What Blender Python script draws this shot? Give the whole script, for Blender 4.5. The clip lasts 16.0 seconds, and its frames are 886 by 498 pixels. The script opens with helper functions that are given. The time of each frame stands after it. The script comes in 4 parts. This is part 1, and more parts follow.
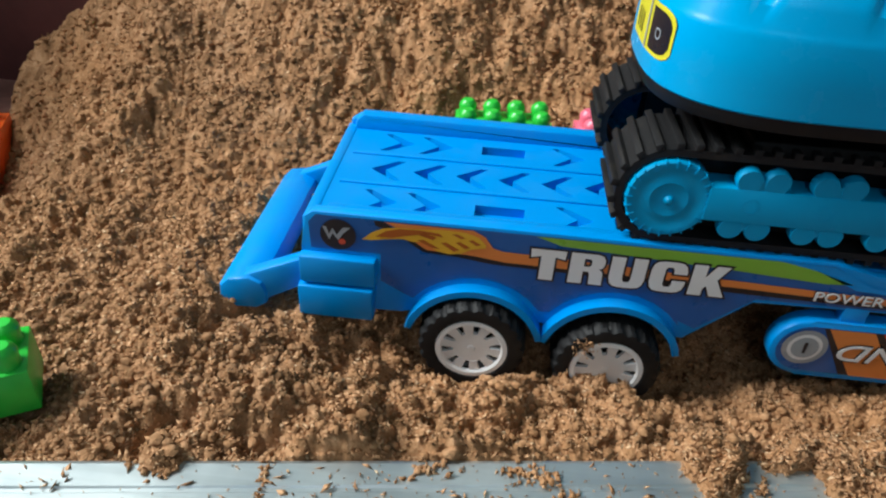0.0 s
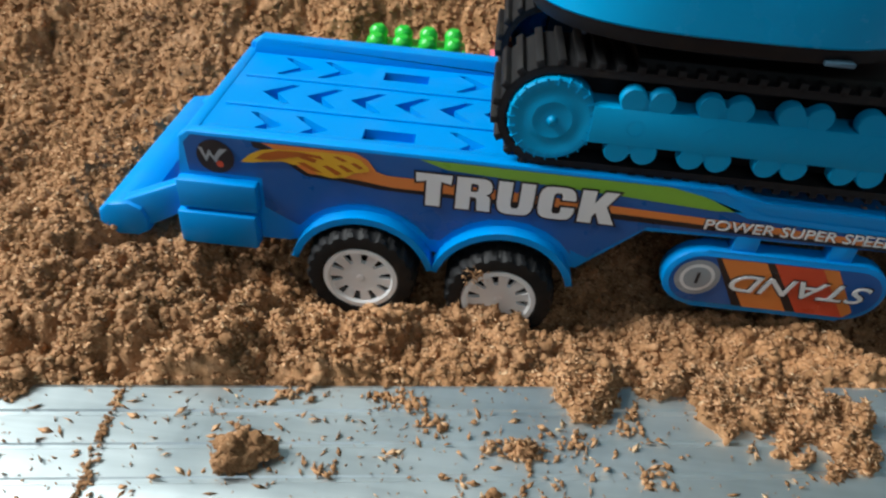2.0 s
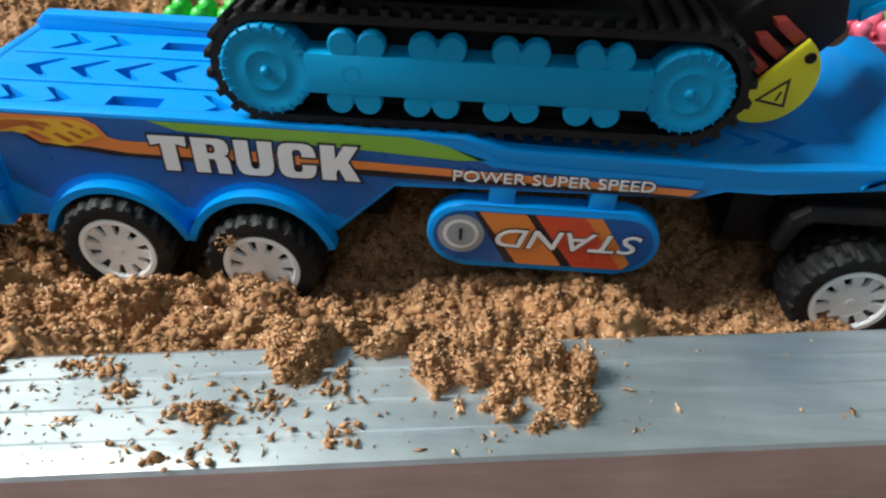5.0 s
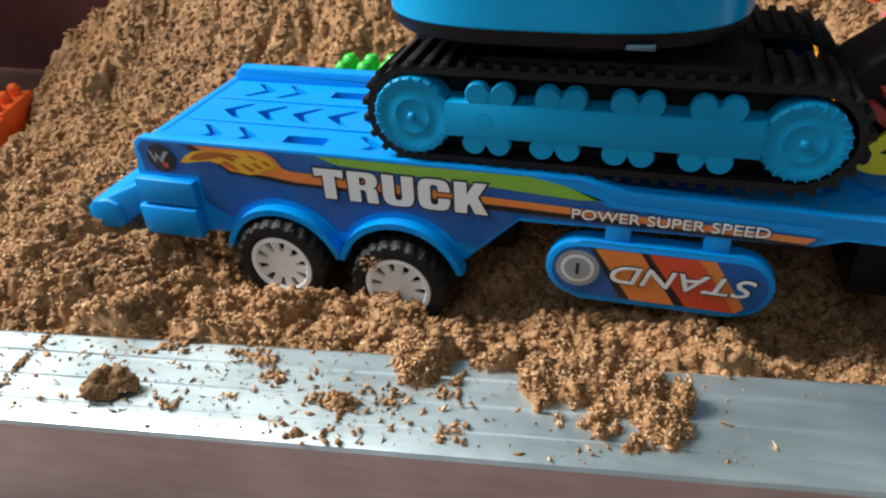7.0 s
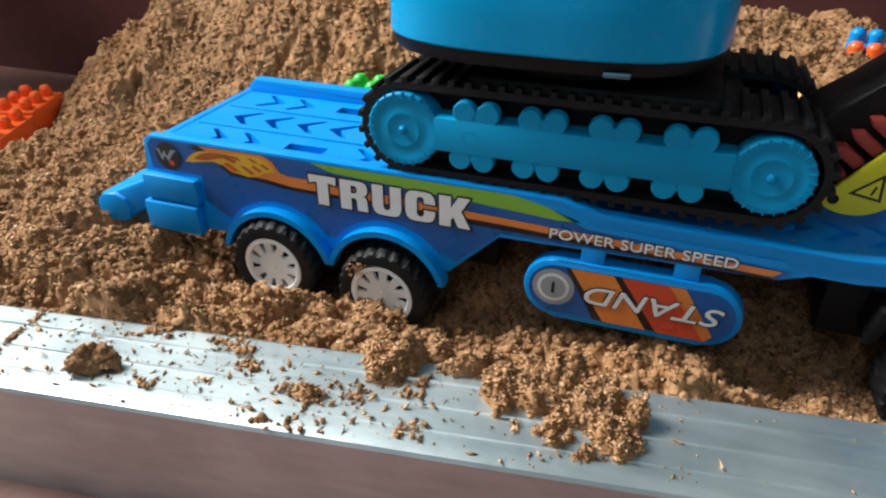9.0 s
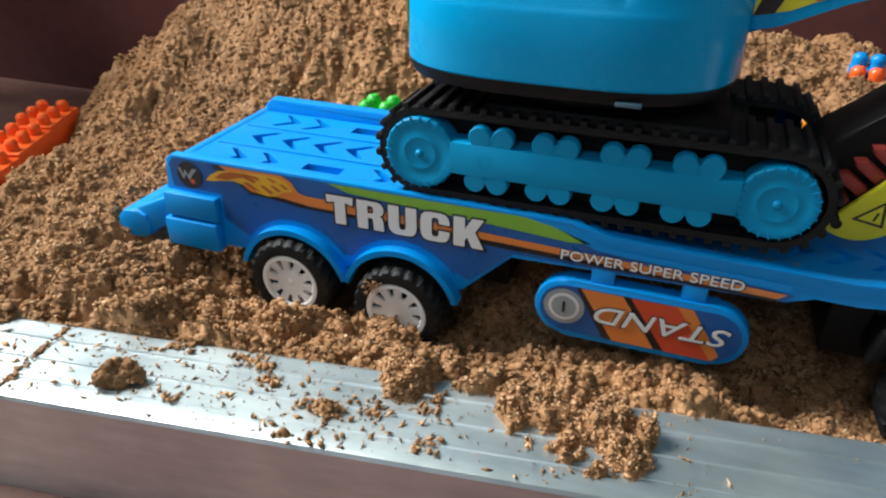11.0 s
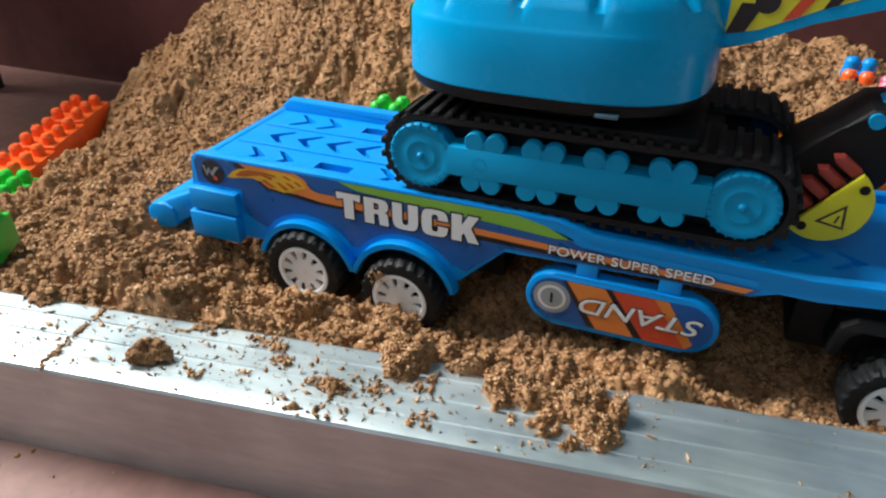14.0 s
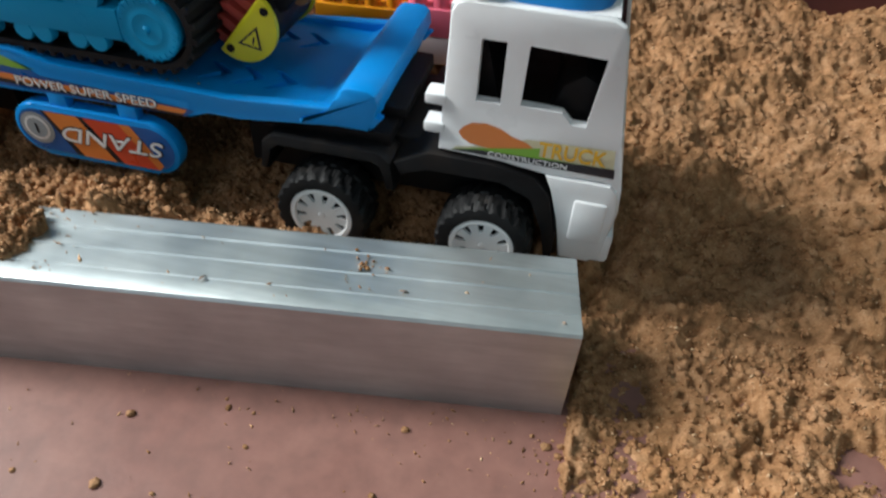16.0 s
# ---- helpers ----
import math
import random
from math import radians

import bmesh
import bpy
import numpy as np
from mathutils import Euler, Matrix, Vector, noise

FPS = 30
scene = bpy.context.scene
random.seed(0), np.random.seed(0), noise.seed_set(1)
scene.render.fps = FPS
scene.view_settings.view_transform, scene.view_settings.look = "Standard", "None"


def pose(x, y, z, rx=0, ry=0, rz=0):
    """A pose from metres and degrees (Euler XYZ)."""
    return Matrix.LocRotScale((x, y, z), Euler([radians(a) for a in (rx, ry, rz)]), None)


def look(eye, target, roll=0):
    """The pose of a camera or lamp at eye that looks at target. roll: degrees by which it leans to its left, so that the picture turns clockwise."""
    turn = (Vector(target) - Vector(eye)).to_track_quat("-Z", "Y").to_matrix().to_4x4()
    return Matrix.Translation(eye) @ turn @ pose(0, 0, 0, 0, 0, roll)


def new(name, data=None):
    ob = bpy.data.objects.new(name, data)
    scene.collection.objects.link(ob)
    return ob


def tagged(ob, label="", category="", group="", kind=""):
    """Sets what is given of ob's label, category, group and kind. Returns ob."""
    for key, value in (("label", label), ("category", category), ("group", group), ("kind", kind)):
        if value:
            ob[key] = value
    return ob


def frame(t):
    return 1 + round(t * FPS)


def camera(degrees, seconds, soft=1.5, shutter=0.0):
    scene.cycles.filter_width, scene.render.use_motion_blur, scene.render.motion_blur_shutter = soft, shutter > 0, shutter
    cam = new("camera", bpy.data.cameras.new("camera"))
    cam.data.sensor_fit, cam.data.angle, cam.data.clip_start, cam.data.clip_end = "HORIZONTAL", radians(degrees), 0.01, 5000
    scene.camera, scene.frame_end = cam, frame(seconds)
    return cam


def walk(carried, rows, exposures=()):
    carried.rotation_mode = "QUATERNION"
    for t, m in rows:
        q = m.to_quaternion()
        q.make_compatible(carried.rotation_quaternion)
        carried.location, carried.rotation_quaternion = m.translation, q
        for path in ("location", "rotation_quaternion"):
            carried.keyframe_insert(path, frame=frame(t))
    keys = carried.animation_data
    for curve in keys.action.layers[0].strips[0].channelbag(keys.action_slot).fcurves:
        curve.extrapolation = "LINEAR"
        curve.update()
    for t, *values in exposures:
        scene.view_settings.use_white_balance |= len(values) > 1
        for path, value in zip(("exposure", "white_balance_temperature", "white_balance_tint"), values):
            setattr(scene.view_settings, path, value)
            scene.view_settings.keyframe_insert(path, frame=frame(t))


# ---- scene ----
cam = camera(65.62, 16.0, soft=2.2, shutter=0.24)
PATH = [
    (0, (0.0002, -0.2151, 0.1944), (-0.0109, -0.0517, 0.0795), 3.48),
    (0.5, (-0.0017, -0.2172, 0.1927), (-0.0086, -0.0530, 0.0787), 3.64),
    (1, (0.0164, -0.2164, 0.1943), (0.0038, -0.0550, 0.0769), 2.94),
    (1.5, (0.0227, -0.2077, 0.1887), (0.0150, -0.0478, 0.0688), 5.07),
    (2, (0.0374, -0.2115, 0.1815), (0.0328, -0.0549, 0.0571), 5.21),
    (2.5, (0.0706, -0.2035, 0.1651), (0.0731, -0.0479, 0.0394), 6.58),
    (3, (0.1359, -0.1963, 0.1560), (0.1375, -0.0417, 0.0292), 5.24),
    (3.2, (0.1380, -0.1975, 0.1520), (0.1462, -0.0412, 0.0276), 5.82),
    (5.3, (0.1322, -0.2077, 0.1697), (0.1139, -0.0509, 0.0470), -0.49),
    (5.5, (0.1291, -0.2100, 0.1717), (0.1035, -0.0515, 0.0524), -1.91),
    (6, (0.1205, -0.2166, 0.1794), (0.0894, -0.0581, 0.0613), -1.74),
    (6.5, (0.1363, -0.2249, 0.1758), (0.0953, -0.0657, 0.0619), -2.58),
    (7, (0.1476, -0.2283, 0.1762), (0.0963, -0.0705, 0.0646), -3.29),
    (7.5, (0.1512, -0.2304, 0.1772), (0.0942, -0.0728, 0.0680), -3.25),
    (8, (0.1487, -0.2343, 0.1765), (0.0933, -0.0733, 0.0714), -1.24),
    (8.5, (0.1616, -0.2370, 0.1725), (0.1055, -0.0751, 0.0692), -0.19),
    (8.7, (0.1660, -0.2370, 0.1725), (0.1082, -0.0755, 0.0696), -0.29),
    (10.8, (0.1675, -0.2404, 0.1813), (0.1084, -0.0790, 0.0790), 0.26),
    (11, (0.1635, -0.2438, 0.1806), (0.1042, -0.0812, 0.0805), 0.26),
    (11.5, (0.1628, -0.2484, 0.1904), (0.1016, -0.0881, 0.0877), 0.24),
    (12, (0.1635, -0.2497, 0.1891), (0.1033, -0.0883, 0.0874), 0.10),
    (12.5, (0.1661, -0.2510, 0.1897), (0.1028, -0.0890, 0.0909), -0.68),
    (13, (0.1645, -0.2518, 0.1916), (0.1037, -0.0890, 0.0925), -0.08),
    (13.5, (0.1647, -0.2542, 0.1939), (0.1018, -0.0933, 0.0931), -0.88),
    (14, (0.1802, -0.2605, 0.1972), (0.1161, -0.1018, 0.0937), -0.09),
    (14.5, (0.2135, -0.2906, 0.2119), (0.1535, -0.1314, 0.1066), 3.20),
    (15, (0.2742, -0.3037, 0.2205), (0.2338, -0.1401, 0.1129), 4.60),
    (15.3, (0.3195, -0.2866, 0.2193), (0.2891, -0.1242, 0.1067), 3.84),
    (15.5, (0.3401, -0.2696, 0.2232), (0.3156, -0.1131, 0.1011), 4.28),
    (15.7, (0.3654, -0.2514, 0.2209), (0.3373, -0.0999, 0.0934), 2.72),
    (16, (0.3722, -0.2368, 0.2018), (0.3458, -0.0903, 0.0683), 4.19),
]
walk(cam, [(t, look(e, g, r)) for t, e, g, r in PATH], [(0, -0.38, 6350, 8), (2.0, -0.36, 6350, 8), (5.5, -0.03, 6450, 9), (14.0, -0.05, 6450, 9), (15.3, -0.17, 6500, 10), (16.0, -0.16, 6500, 10)])

# ---- world and light ----
world = bpy.data.worlds.new("world")
scene.world = world
world.use_nodes = True
wn = world.node_tree
sky = wn.nodes.new("ShaderNodeTexSky")
sky.sky_type, sky.sun_disc = "NISHITA", False
sky.sun_elevation, sky.sun_rotation = radians(40), radians(-60)
wn.nodes["Background"].inputs["Strength"].default_value = 0.1
wn.links.new(sky.outputs["Color"], wn.nodes["Background"].inputs["Color"])


def area_lamp(name, eye, target, sx, sy, watts, colour, spread=180.0):
    lamp = bpy.data.lights.new(name, "AREA")
    lamp.shape, lamp.size, lamp.size_y, lamp.energy, lamp.color = "RECTANGLE", sx, sy, watts, colour
    lamp.spread = math.radians(spread)
    ob = new(name, lamp)
    ob.matrix_world = look(eye, target)
    return ob


area_lamp("west_window_daylight", (-1.585, -0.08, 1.55), (0.1, -0.06, 0.0), 0.7, 1.15, 60.0, (0.96, 0.98, 0.95), 130.0)
# Unseen fill lamp behind the camera, added to brighten the faces turned to it.
area_lamp("south_fill_lamp", (-0.1, -1.66, 1.65), (0.0, 0.0, 0.0), 0.75, 1.0, 6.6, (0.87, 0.96, 1.0))

# ---- materials ----
D = 0.1  # the plan below is in decimetres


def shader(name):
    m = bpy.data.materials.new(name)
    m.use_nodes = True
    nt = m.node_tree
    return m, nt, nt.nodes["Principled BSDF"]


def tex(nt, scale, detail=3.0, rough=0.55, kind="ShaderNodeTexNoise", stretch=None):
    co = nt.nodes.new("ShaderNodeTexCoord")
    n = nt.nodes.new(kind)
    n.inputs["Scale"].default_value = scale
    if kind == "ShaderNodeTexNoise":
        n.inputs["Detail"].default_value, n.inputs["Roughness"].default_value = detail, rough
    if stretch:
        mp = nt.nodes.new("ShaderNodeMapping")
        mp.inputs["Rotation"].default_value = (0, 0, stretch[3])
        mp.inputs["Scale"].default_value = stretch[:3]
        nt.links.new(co.outputs["Object"], mp.inputs["Vector"])
        nt.links.new(mp.outputs["Vector"], n.inputs["Vector"])
    else:
        nt.links.new(co.outputs["Object"], n.inputs["Vector"])
    return n


def ramp(nt, src, stops):
    r = nt.nodes.new("ShaderNodeValToRGB")
    els = r.color_ramp.elements
    while len(els) < len(stops):
        els.new(0.5)
    for e, (p, c) in zip(els, stops):
        e.position, e.color = p, (*c, 1)
    nt.links.new(src, r.inputs["Fac"])
    return r


def mixc(nt, fac, a, b, mode="MIX"):
    m = nt.nodes.new("ShaderNodeMix")
    m.data_type, m.blend_type = "RGBA", mode
    for sock, v in ((m.inputs["Factor"], fac), (m.inputs["A"], a), (m.inputs["B"], b)):
        if isinstance(v, (int, float)):
            sock.default_value = v
        elif isinstance(v, tuple):
            sock.default_value = (*v, 1)
        else:
            nt.links.new(v, sock)
    return m.outputs["Result"]


def bump(nt, bsdf, src, strength, dist):
    b = nt.nodes.new("ShaderNodeBump")
    b.inputs["Strength"].default_value, b.inputs["Distance"].default_value = strength, dist
    nt.links.new(src, b.inputs["Height"])
    old = bsdf.inputs["Normal"].links
    if old:
        nt.links.new(old[0].from_socket, b.inputs["Normal"])
    nt.links.new(b.outputs["Normal"], bsdf.inputs["Normal"])


def plastic(name, colour, rough=0.32, dust=0.12, sub=0.0, spec=0.5):
    m, nt, b = shader(name)
    n = tex(nt, 60, 5)
    fine = tex(nt, 900, 2)
    dusty = ramp(nt, n.outputs["Fac"], [(0.5, (0, 0, 0)), (0.78, (1, 1, 1))])
    dirt = mixc(nt, dusty.outputs["Color"], (0.0, 0.0, 0.0), (dust, dust, dust))
    col = mixc(nt, dirt, colour, (0.32, 0.2, 0.11))
    nt.links.new(col, b.inputs["Base Color"])
    r = ramp(nt, n.outputs["Fac"], [(0.3, (rough * 0.85,) * 3), (0.75, (min(1, rough * 1.35),) * 3)])
    nt.links.new(r.outputs["Color"], b.inputs["Roughness"])
    b.inputs["Specular IOR Level"].default_value = spec
    if sub:
        b.inputs["Subsurface Weight"].default_value = sub
        b.inputs["Subsurface Radius"].default_value = (0.004, 0.004, 0.004)
        b.inputs["Subsurface Scale"].default_value = 0.3
    bump(nt, b, fine.outputs["Fac"], 0.05, 0.0003)
    return m


BLUE = plastic("blue_plastic", (0.001, 0.26, 0.71), 0.34, 0.035, spec=0.27)
BLUE_EX = plastic("excavator_blue_plastic", (0.001, 0.31, 0.63), 0.24, 0.01, spec=0.2)
BLUE_FRAME = plastic("track_frame_blue", (0.001, 0.275, 0.54), 0.45, 0.02, spec=0.18)
BLUE_ROOF = plastic("roof_blue_plastic", (0.006, 0.20, 0.55), 0.3)
WHITE = plastic("white_plastic", (0.80, 0.82, 0.84), 0.3, 0.08)
RIM = plastic("rim_white_plastic", (0.82, 0.82, 0.83), 0.4, 0.1)
BLACK = plastic("black_plastic", (0.006, 0.006, 0.007), 0.5, 0.04, spec=0.2)
YELLOW = plastic("yellow_sticker", (0.66, 0.60, 0.03), 0.35)
YELLOW_PL = plastic("bucket_yellow_plastic", (0.68, 0.62, 0.02), 0.35, 0.2)
RED = plastic("red_plastic", (0.32, 0.035, 0.025), 0.55)
PINK = plastic("pink_plastic", (0.80, 0.16, 0.24), 0.3, 0.05, 0.15)
GREEN_B = plastic("green_brick_plastic", (0.03, 0.50, 0.05), 0.3, 0.05, 0.15)
ORANGE_B = plastic("orange_brick_plastic", (0.90, 0.13, 0.02), 0.3, 0.05, 0.15)
AMBER_B = plastic("amber_brick_plastic", (0.72, 0.28, 0.01), 0.3, 0.08, 0.15)
LATCH = plastic("slate_blue_plastic", (0.06, 0.12, 0.17), 0.4)
PIN = plastic("brown_plastic", (0.16, 0.07, 0.025), 0.5)
GREY_B = plastic("pale_brick_plastic", (0.55, 0.45, 0.46), 0.4)
STK_BLUE = plastic("sticker_navy", (0.008, 0.10, 0.36), 0.28, 0.05)
STK_ORANGE = plastic("sticker_orange", (0.72, 0.22, 0.05), 0.3, 0.05)
STK_BURNT = plastic("sticker_burnt_orange", (0.42, 0.10, 0.015), 0.3, 0.05)
STK_RED = plastic("sticker_red", (0.62, 0.07, 0.03), 0.3, 0.05)
STK_GREEN = plastic("sticker_green", (0.20, 0.42, 0.04), 0.3, 0.05)
STK_BLACK = plastic("sticker_black", (0.012, 0.012, 0.018), 0.3, 0.05)
STK_GOLD = plastic("sticker_gold", (0.75, 0.42, 0.03), 0.3, 0.05)
STK_WHITE = plastic("sticker_white", (0.75, 0.75, 0.76), 0.3, 0.05)
STK_GREY = plastic("sticker_grey", (0.30, 0.33, 0.36), 0.3, 0.05)
STK_CREAM = plastic("sticker_cream", (0.66, 0.62, 0.42), 0.35, 0.05)


def rubber():
    m, nt, b = shader("black_rubber")
    n = tex(nt, 70, 6, 0.65)
    dust = ramp(nt, n.outputs["Fac"], [(0.55, (0.008, 0.008, 0.009)), (0.78, (0.03, 0.025, 0.02))])
    nt.links.new(dust.outputs["Color"], b.inputs["Base Color"])
    b.inputs["Roughness"].default_value = 0.62
    b.inputs["Specular IOR Level"].default_value = 0.3
    bump(nt, b, tex(nt, 700, 3).outputs["Fac"], 0.25, 0.0005)
    return m


RUBBER = rubber()


def sand_material():
    m, nt, b = shader("damp_sand")
    big = tex(nt, 9, 3)
    mid = tex(nt, 95, 5, 0.65)
    fine = tex(nt, 900, 3, 0.7)
    c1 = ramp(nt, mid.outputs["Fac"], [(0.28, (0.16, 0.078, 0.031)), (0.5, (0.41, 0.217, 0.104)), (0.75, (0.61, 0.36, 0.20))])
    c2 = ramp(nt, fine.outputs["Fac"], [(0.32, (0.74, 0.70, 0.65)), (0.55, (1, 1, 1)), (0.72, (1.12, 1.10, 1.08))])
    c3 = ramp(nt, big.outputs["Fac"], [(0.3, (0.78, 0.80, 0.84)), (0.7, (1.0, 0.97, 0.92))])
    col = mixc(nt, 1.0, c1.outputs["Color"], c2.outputs["Color"], "MULTIPLY")
    col = mixc(nt, 1.0, col, c3.outputs["Color"], "MULTIPLY")
    fleck = tex(nt, 620, kind="ShaderNodeTexVoronoi")
    f = ramp(nt, fleck.outputs["Distance"], [(0.10, (1, 1, 1)), (0.2, (0, 0, 0))])
    pick = ramp(nt, fleck.outputs["Color"], [(0.72, (0, 0, 0)), (0.8, (1, 1, 1))])
    flecks = mixc(nt, 1.0, f.outputs["Color"], pick.outputs["Color"], "MULTIPLY")
    col = mixc(nt, flecks, col, (0.60, 0.42, 0.25))
    nt.links.new(col, b.inputs["Base Color"])
    b.inputs["Roughness"].default_value = 0.9
    b.inputs["Specular IOR Level"].default_value = 0.25
    bump(nt, b, mid.outputs["Fac"], 0.45, 0.004)
    bump(nt, b, fine.outputs["Fac"], 0.5, 0.0014)
    return m


SAND = sand_material()
FLAKE, _nt, _b = shader("sand_flakes")
_g = _nt.nodes.new("ShaderNodeNewGeometry")
_r = ramp(_nt, _g.outputs["Random Per Island"], [(0.0, (0.26, 0.14, 0.064)), (0.45, (0.46, 0.246, 0.126)), (0.9, (0.61, 0.365, 0.205)), (1.0, (0.68, 0.49, 0.31))])
_nt.links.new(_r.outputs["Color"], _b.inputs["Base Color"])
_b.inputs["Roughness"].default_value = 0.95
_b.inputs["Specular IOR Level"].default_value = 0.05
AX = math.atan(0.142)  # the profile's heading


def aluminium():
    m, nt, b = shader("brushed_aluminium")
    b.inputs["Metallic"].default_value = 0.82
    brush = tex(nt, 260, 4, 0.6, stretch=(0.03, 1, 1, -AX))
    blot = tex(nt, 26, 4)
    c = ramp(nt, brush.outputs["Fac"], [(0.3, (0.55, 0.60, 0.61)), (0.7, (0.66, 0.71, 0.72))])
    c2 = ramp(nt, blot.outputs["Fac"], [(0.35, (0.78, 0.80, 0.82)), (0.7, (1, 1, 1))])
    nt.links.new(mixc(nt, 1.0, c.outputs["Color"], c2.outputs["Color"], "MULTIPLY"), b.inputs["Base Color"])
    r = ramp(nt, blot.outputs["Fac"], [(0.3, (0.36,) * 3), (0.7, (0.48,) * 3)])
    nt.links.new(r.outputs["Color"], b.inputs["Roughness"])
    bump(nt, b, brush.outputs["Fac"], 0.06, 0.0003)
    return m


ALU = aluminium()


def painted(name, a, b2, scale, rough, bumpd=0.0006):
    m, nt, b = shader(name)
    n = tex(nt, scale, 6, 0.6)
    n2 = tex(nt, scale * 14, 4)
    c = ramp(nt, n.outputs["Fac"], [(0.3, a), (0.72, b2)])
    c2 = ramp(nt, n2.outputs["Fac"], [(0.3, (0.8, 0.8, 0.8)), (0.7, (1.05, 1.05, 1.05))])
    nt.links.new(mixc(nt, 1.0, c.outputs["Color"], c2.outputs["Color"], "MULTIPLY"), b.inputs["Base Color"])
    r = ramp(nt, n.outputs["Fac"], [(0.3, (rough,) * 3), (0.7, (min(1, rough + 0.2),) * 3)])
    nt.links.new(r.outputs["Color"], b.inputs["Roughness"])
    bump(nt, b, n2.outputs["Fac"], 0.3, bumpd)
    return m


FLOOR = painted("red_cement", (0.20, 0.082, 0.066), (0.31, 0.155, 0.125), 7, 0.42)
DADO = painted("maroon_paint", (0.085, 0.020, 0.018), (0.13, 0.034, 0.030), 5, 0.6)
WALL = painted("pale_blue_paint", (0.24, 0.35, 0.37), (0.30, 0.41, 0.42), 3, 0.7)
CEIL = painted("grey_ceiling_paint", (0.36, 0.36, 0.35), (0.42, 0.42, 0.4), 3, 0.8)
WOOD = painted("dark_wood", (0.02, 0.012, 0.01), (0.04, 0.022, 0.018), 20, 0.5)
GLASS, _nt, _b = shader("dark_tinted_plastic")
_b.inputs["Base Color"].default_value = (0.01, 0.012, 0.015, 1)
_b.inputs["Roughness"].default_value = 0.12


# ---- mesh helpers (decimetres in, metres out) ----
def thing(name, x, y, z, label, category, group="", kind=""):
    e = new(name)
    e.matrix_world = pose(x * D, y * D, z * D)
    e.empty_display_size = 0.01
    return tagged(e, label, category, group, kind)


def origin(ob):
    p = Vector((0, 0, 0))
    while ob is not None:
        p += ob.matrix_basis.translation if ob.data is None else Vector((0, 0, 0))
        ob = ob.parent
    return p


def finish(bm, angle=35):
    bmesh.ops.recalc_face_normals(bm, faces=bm.faces)
    me = bpy.data.meshes.new("mesh")
    for v in bm.verts:
        v.co *= D
    bm.to_mesh(me)
    bm.free()
    for p in me.polygons:
        p.use_smooth = True
    me.set_sharp_from_angle(angle=radians(angle))
    return me


def part(name, bm, material, parent, label="", angle=35):
    me = bm if isinstance(bm, bpy.types.Mesh) else finish(bm, angle)
    if not me.materials:
        me.materials.append(material)
    me.name = name
    ob = new(name, me)
    if parent is not None:
        ob.parent = parent
        ob.matrix_parent_inverse = Matrix.Translation(-origin(parent)) if parent.data is None else Matrix.Identity(4)
    return tagged(ob, label)


def solid(name, bm, material, label, category, kind="", group="", angle=35):
    return tagged(part(name, bm, material, None, label, angle), "", category, group, kind)


def B():
    return bmesh.new()


def box(bm, x0, x1, y0, y1, z0, z1, bev=0.0):
    vs = [bm.verts.new(p) for p in ((x0, y0, z0), (x1, y0, z0), (x1, y1, z0), (x0, y1, z0), (x0, y0, z1), (x1, y0, z1), (x1, y1, z1), (x0, y1, z1))]
    fs = [bm.faces.new([vs[i] for i in f]) for f in ((3, 2, 1, 0), (4, 5, 6, 7), (0, 1, 5, 4), (1, 2, 6, 5), (2, 3, 7, 6), (3, 0, 4, 7))]
    if bev:
        es = list({e for f in fs for e in f.edges})
        bmesh.ops.bevel(bm, geom=es, offset=bev, segments=2, affect="EDGES", profile=0.5)
    return bm


def prism(bm, pts, y0, y1, bev=0.0):
    """A polygon in x and z, drawn out along y."""
    a = [bm.verts.new((x, y0, z)) for x, z in pts]
    b = [bm.verts.new((x, y1, z)) for x, z in pts]
    n = len(pts)
    fs = [bm.faces.new(a), bm.faces.new(b[::-1])]
    fs += [bm.faces.new((a[i], b[i], b[(i + 1) % n], a[(i + 1) % n])) for i in range(n)]
    if bev:
        rim = [e for f in fs[:2] for e in f.edges]
        bmesh.ops.bevel(bm, geom=rim, offset=bev, segments=2, affect="EDGES", profile=0.5)
    return bm


def sheet(bm, pts, y):
    bm.faces.new([bm.verts.new((x, y, z)) for x, z in pts])
    return bm


def lathe(bm, prof, cx, cz, seg=32, cap=True):
    """A profile of (radius, y) turned about the y axis through cx, cz."""
    rings = []
    for r, y in prof:
        if r < 1e-5:
            rings.append([bm.verts.new((cx, y, cz))])
        else:
            rings.append([bm.verts.new((cx + r * math.cos(2 * math.pi * i / seg), y, cz + r * math.sin(2 * math.pi * i / seg))) for i in range(seg)])
    for a, b in zip(rings, rings[1:]):
        for i in range(seg):
            j = (i + 1) % seg
            if len(a) == 1 and len(b) == 1:
                continue
            if len(a) == 1:
                bm.faces.new((a[0], b[i], b[j]))
            elif len(b) == 1:
                bm.faces.new((a[i], a[j], b[0]))
            else:
                bm.faces.new((a[i], b[i], b[j], a[j]))
    return bm


def arc(cx, cz, r, a0, a1, n):
    return [(cx + r * math.cos(radians(a0 + (a1 - a0) * i / n)), cz + r * math.sin(radians(a0 + (a1 - a0) * i / n))) for i in range(n + 1)]


def stadium(x0, x1, z0, z1, n=10):
    r, c = (z1 - z0) / 2, (z0 + z1) / 2
    return arc(x1 - r, c, r, -90, 90, n) + arc(x0 + r, c, r, 90, 270, n)


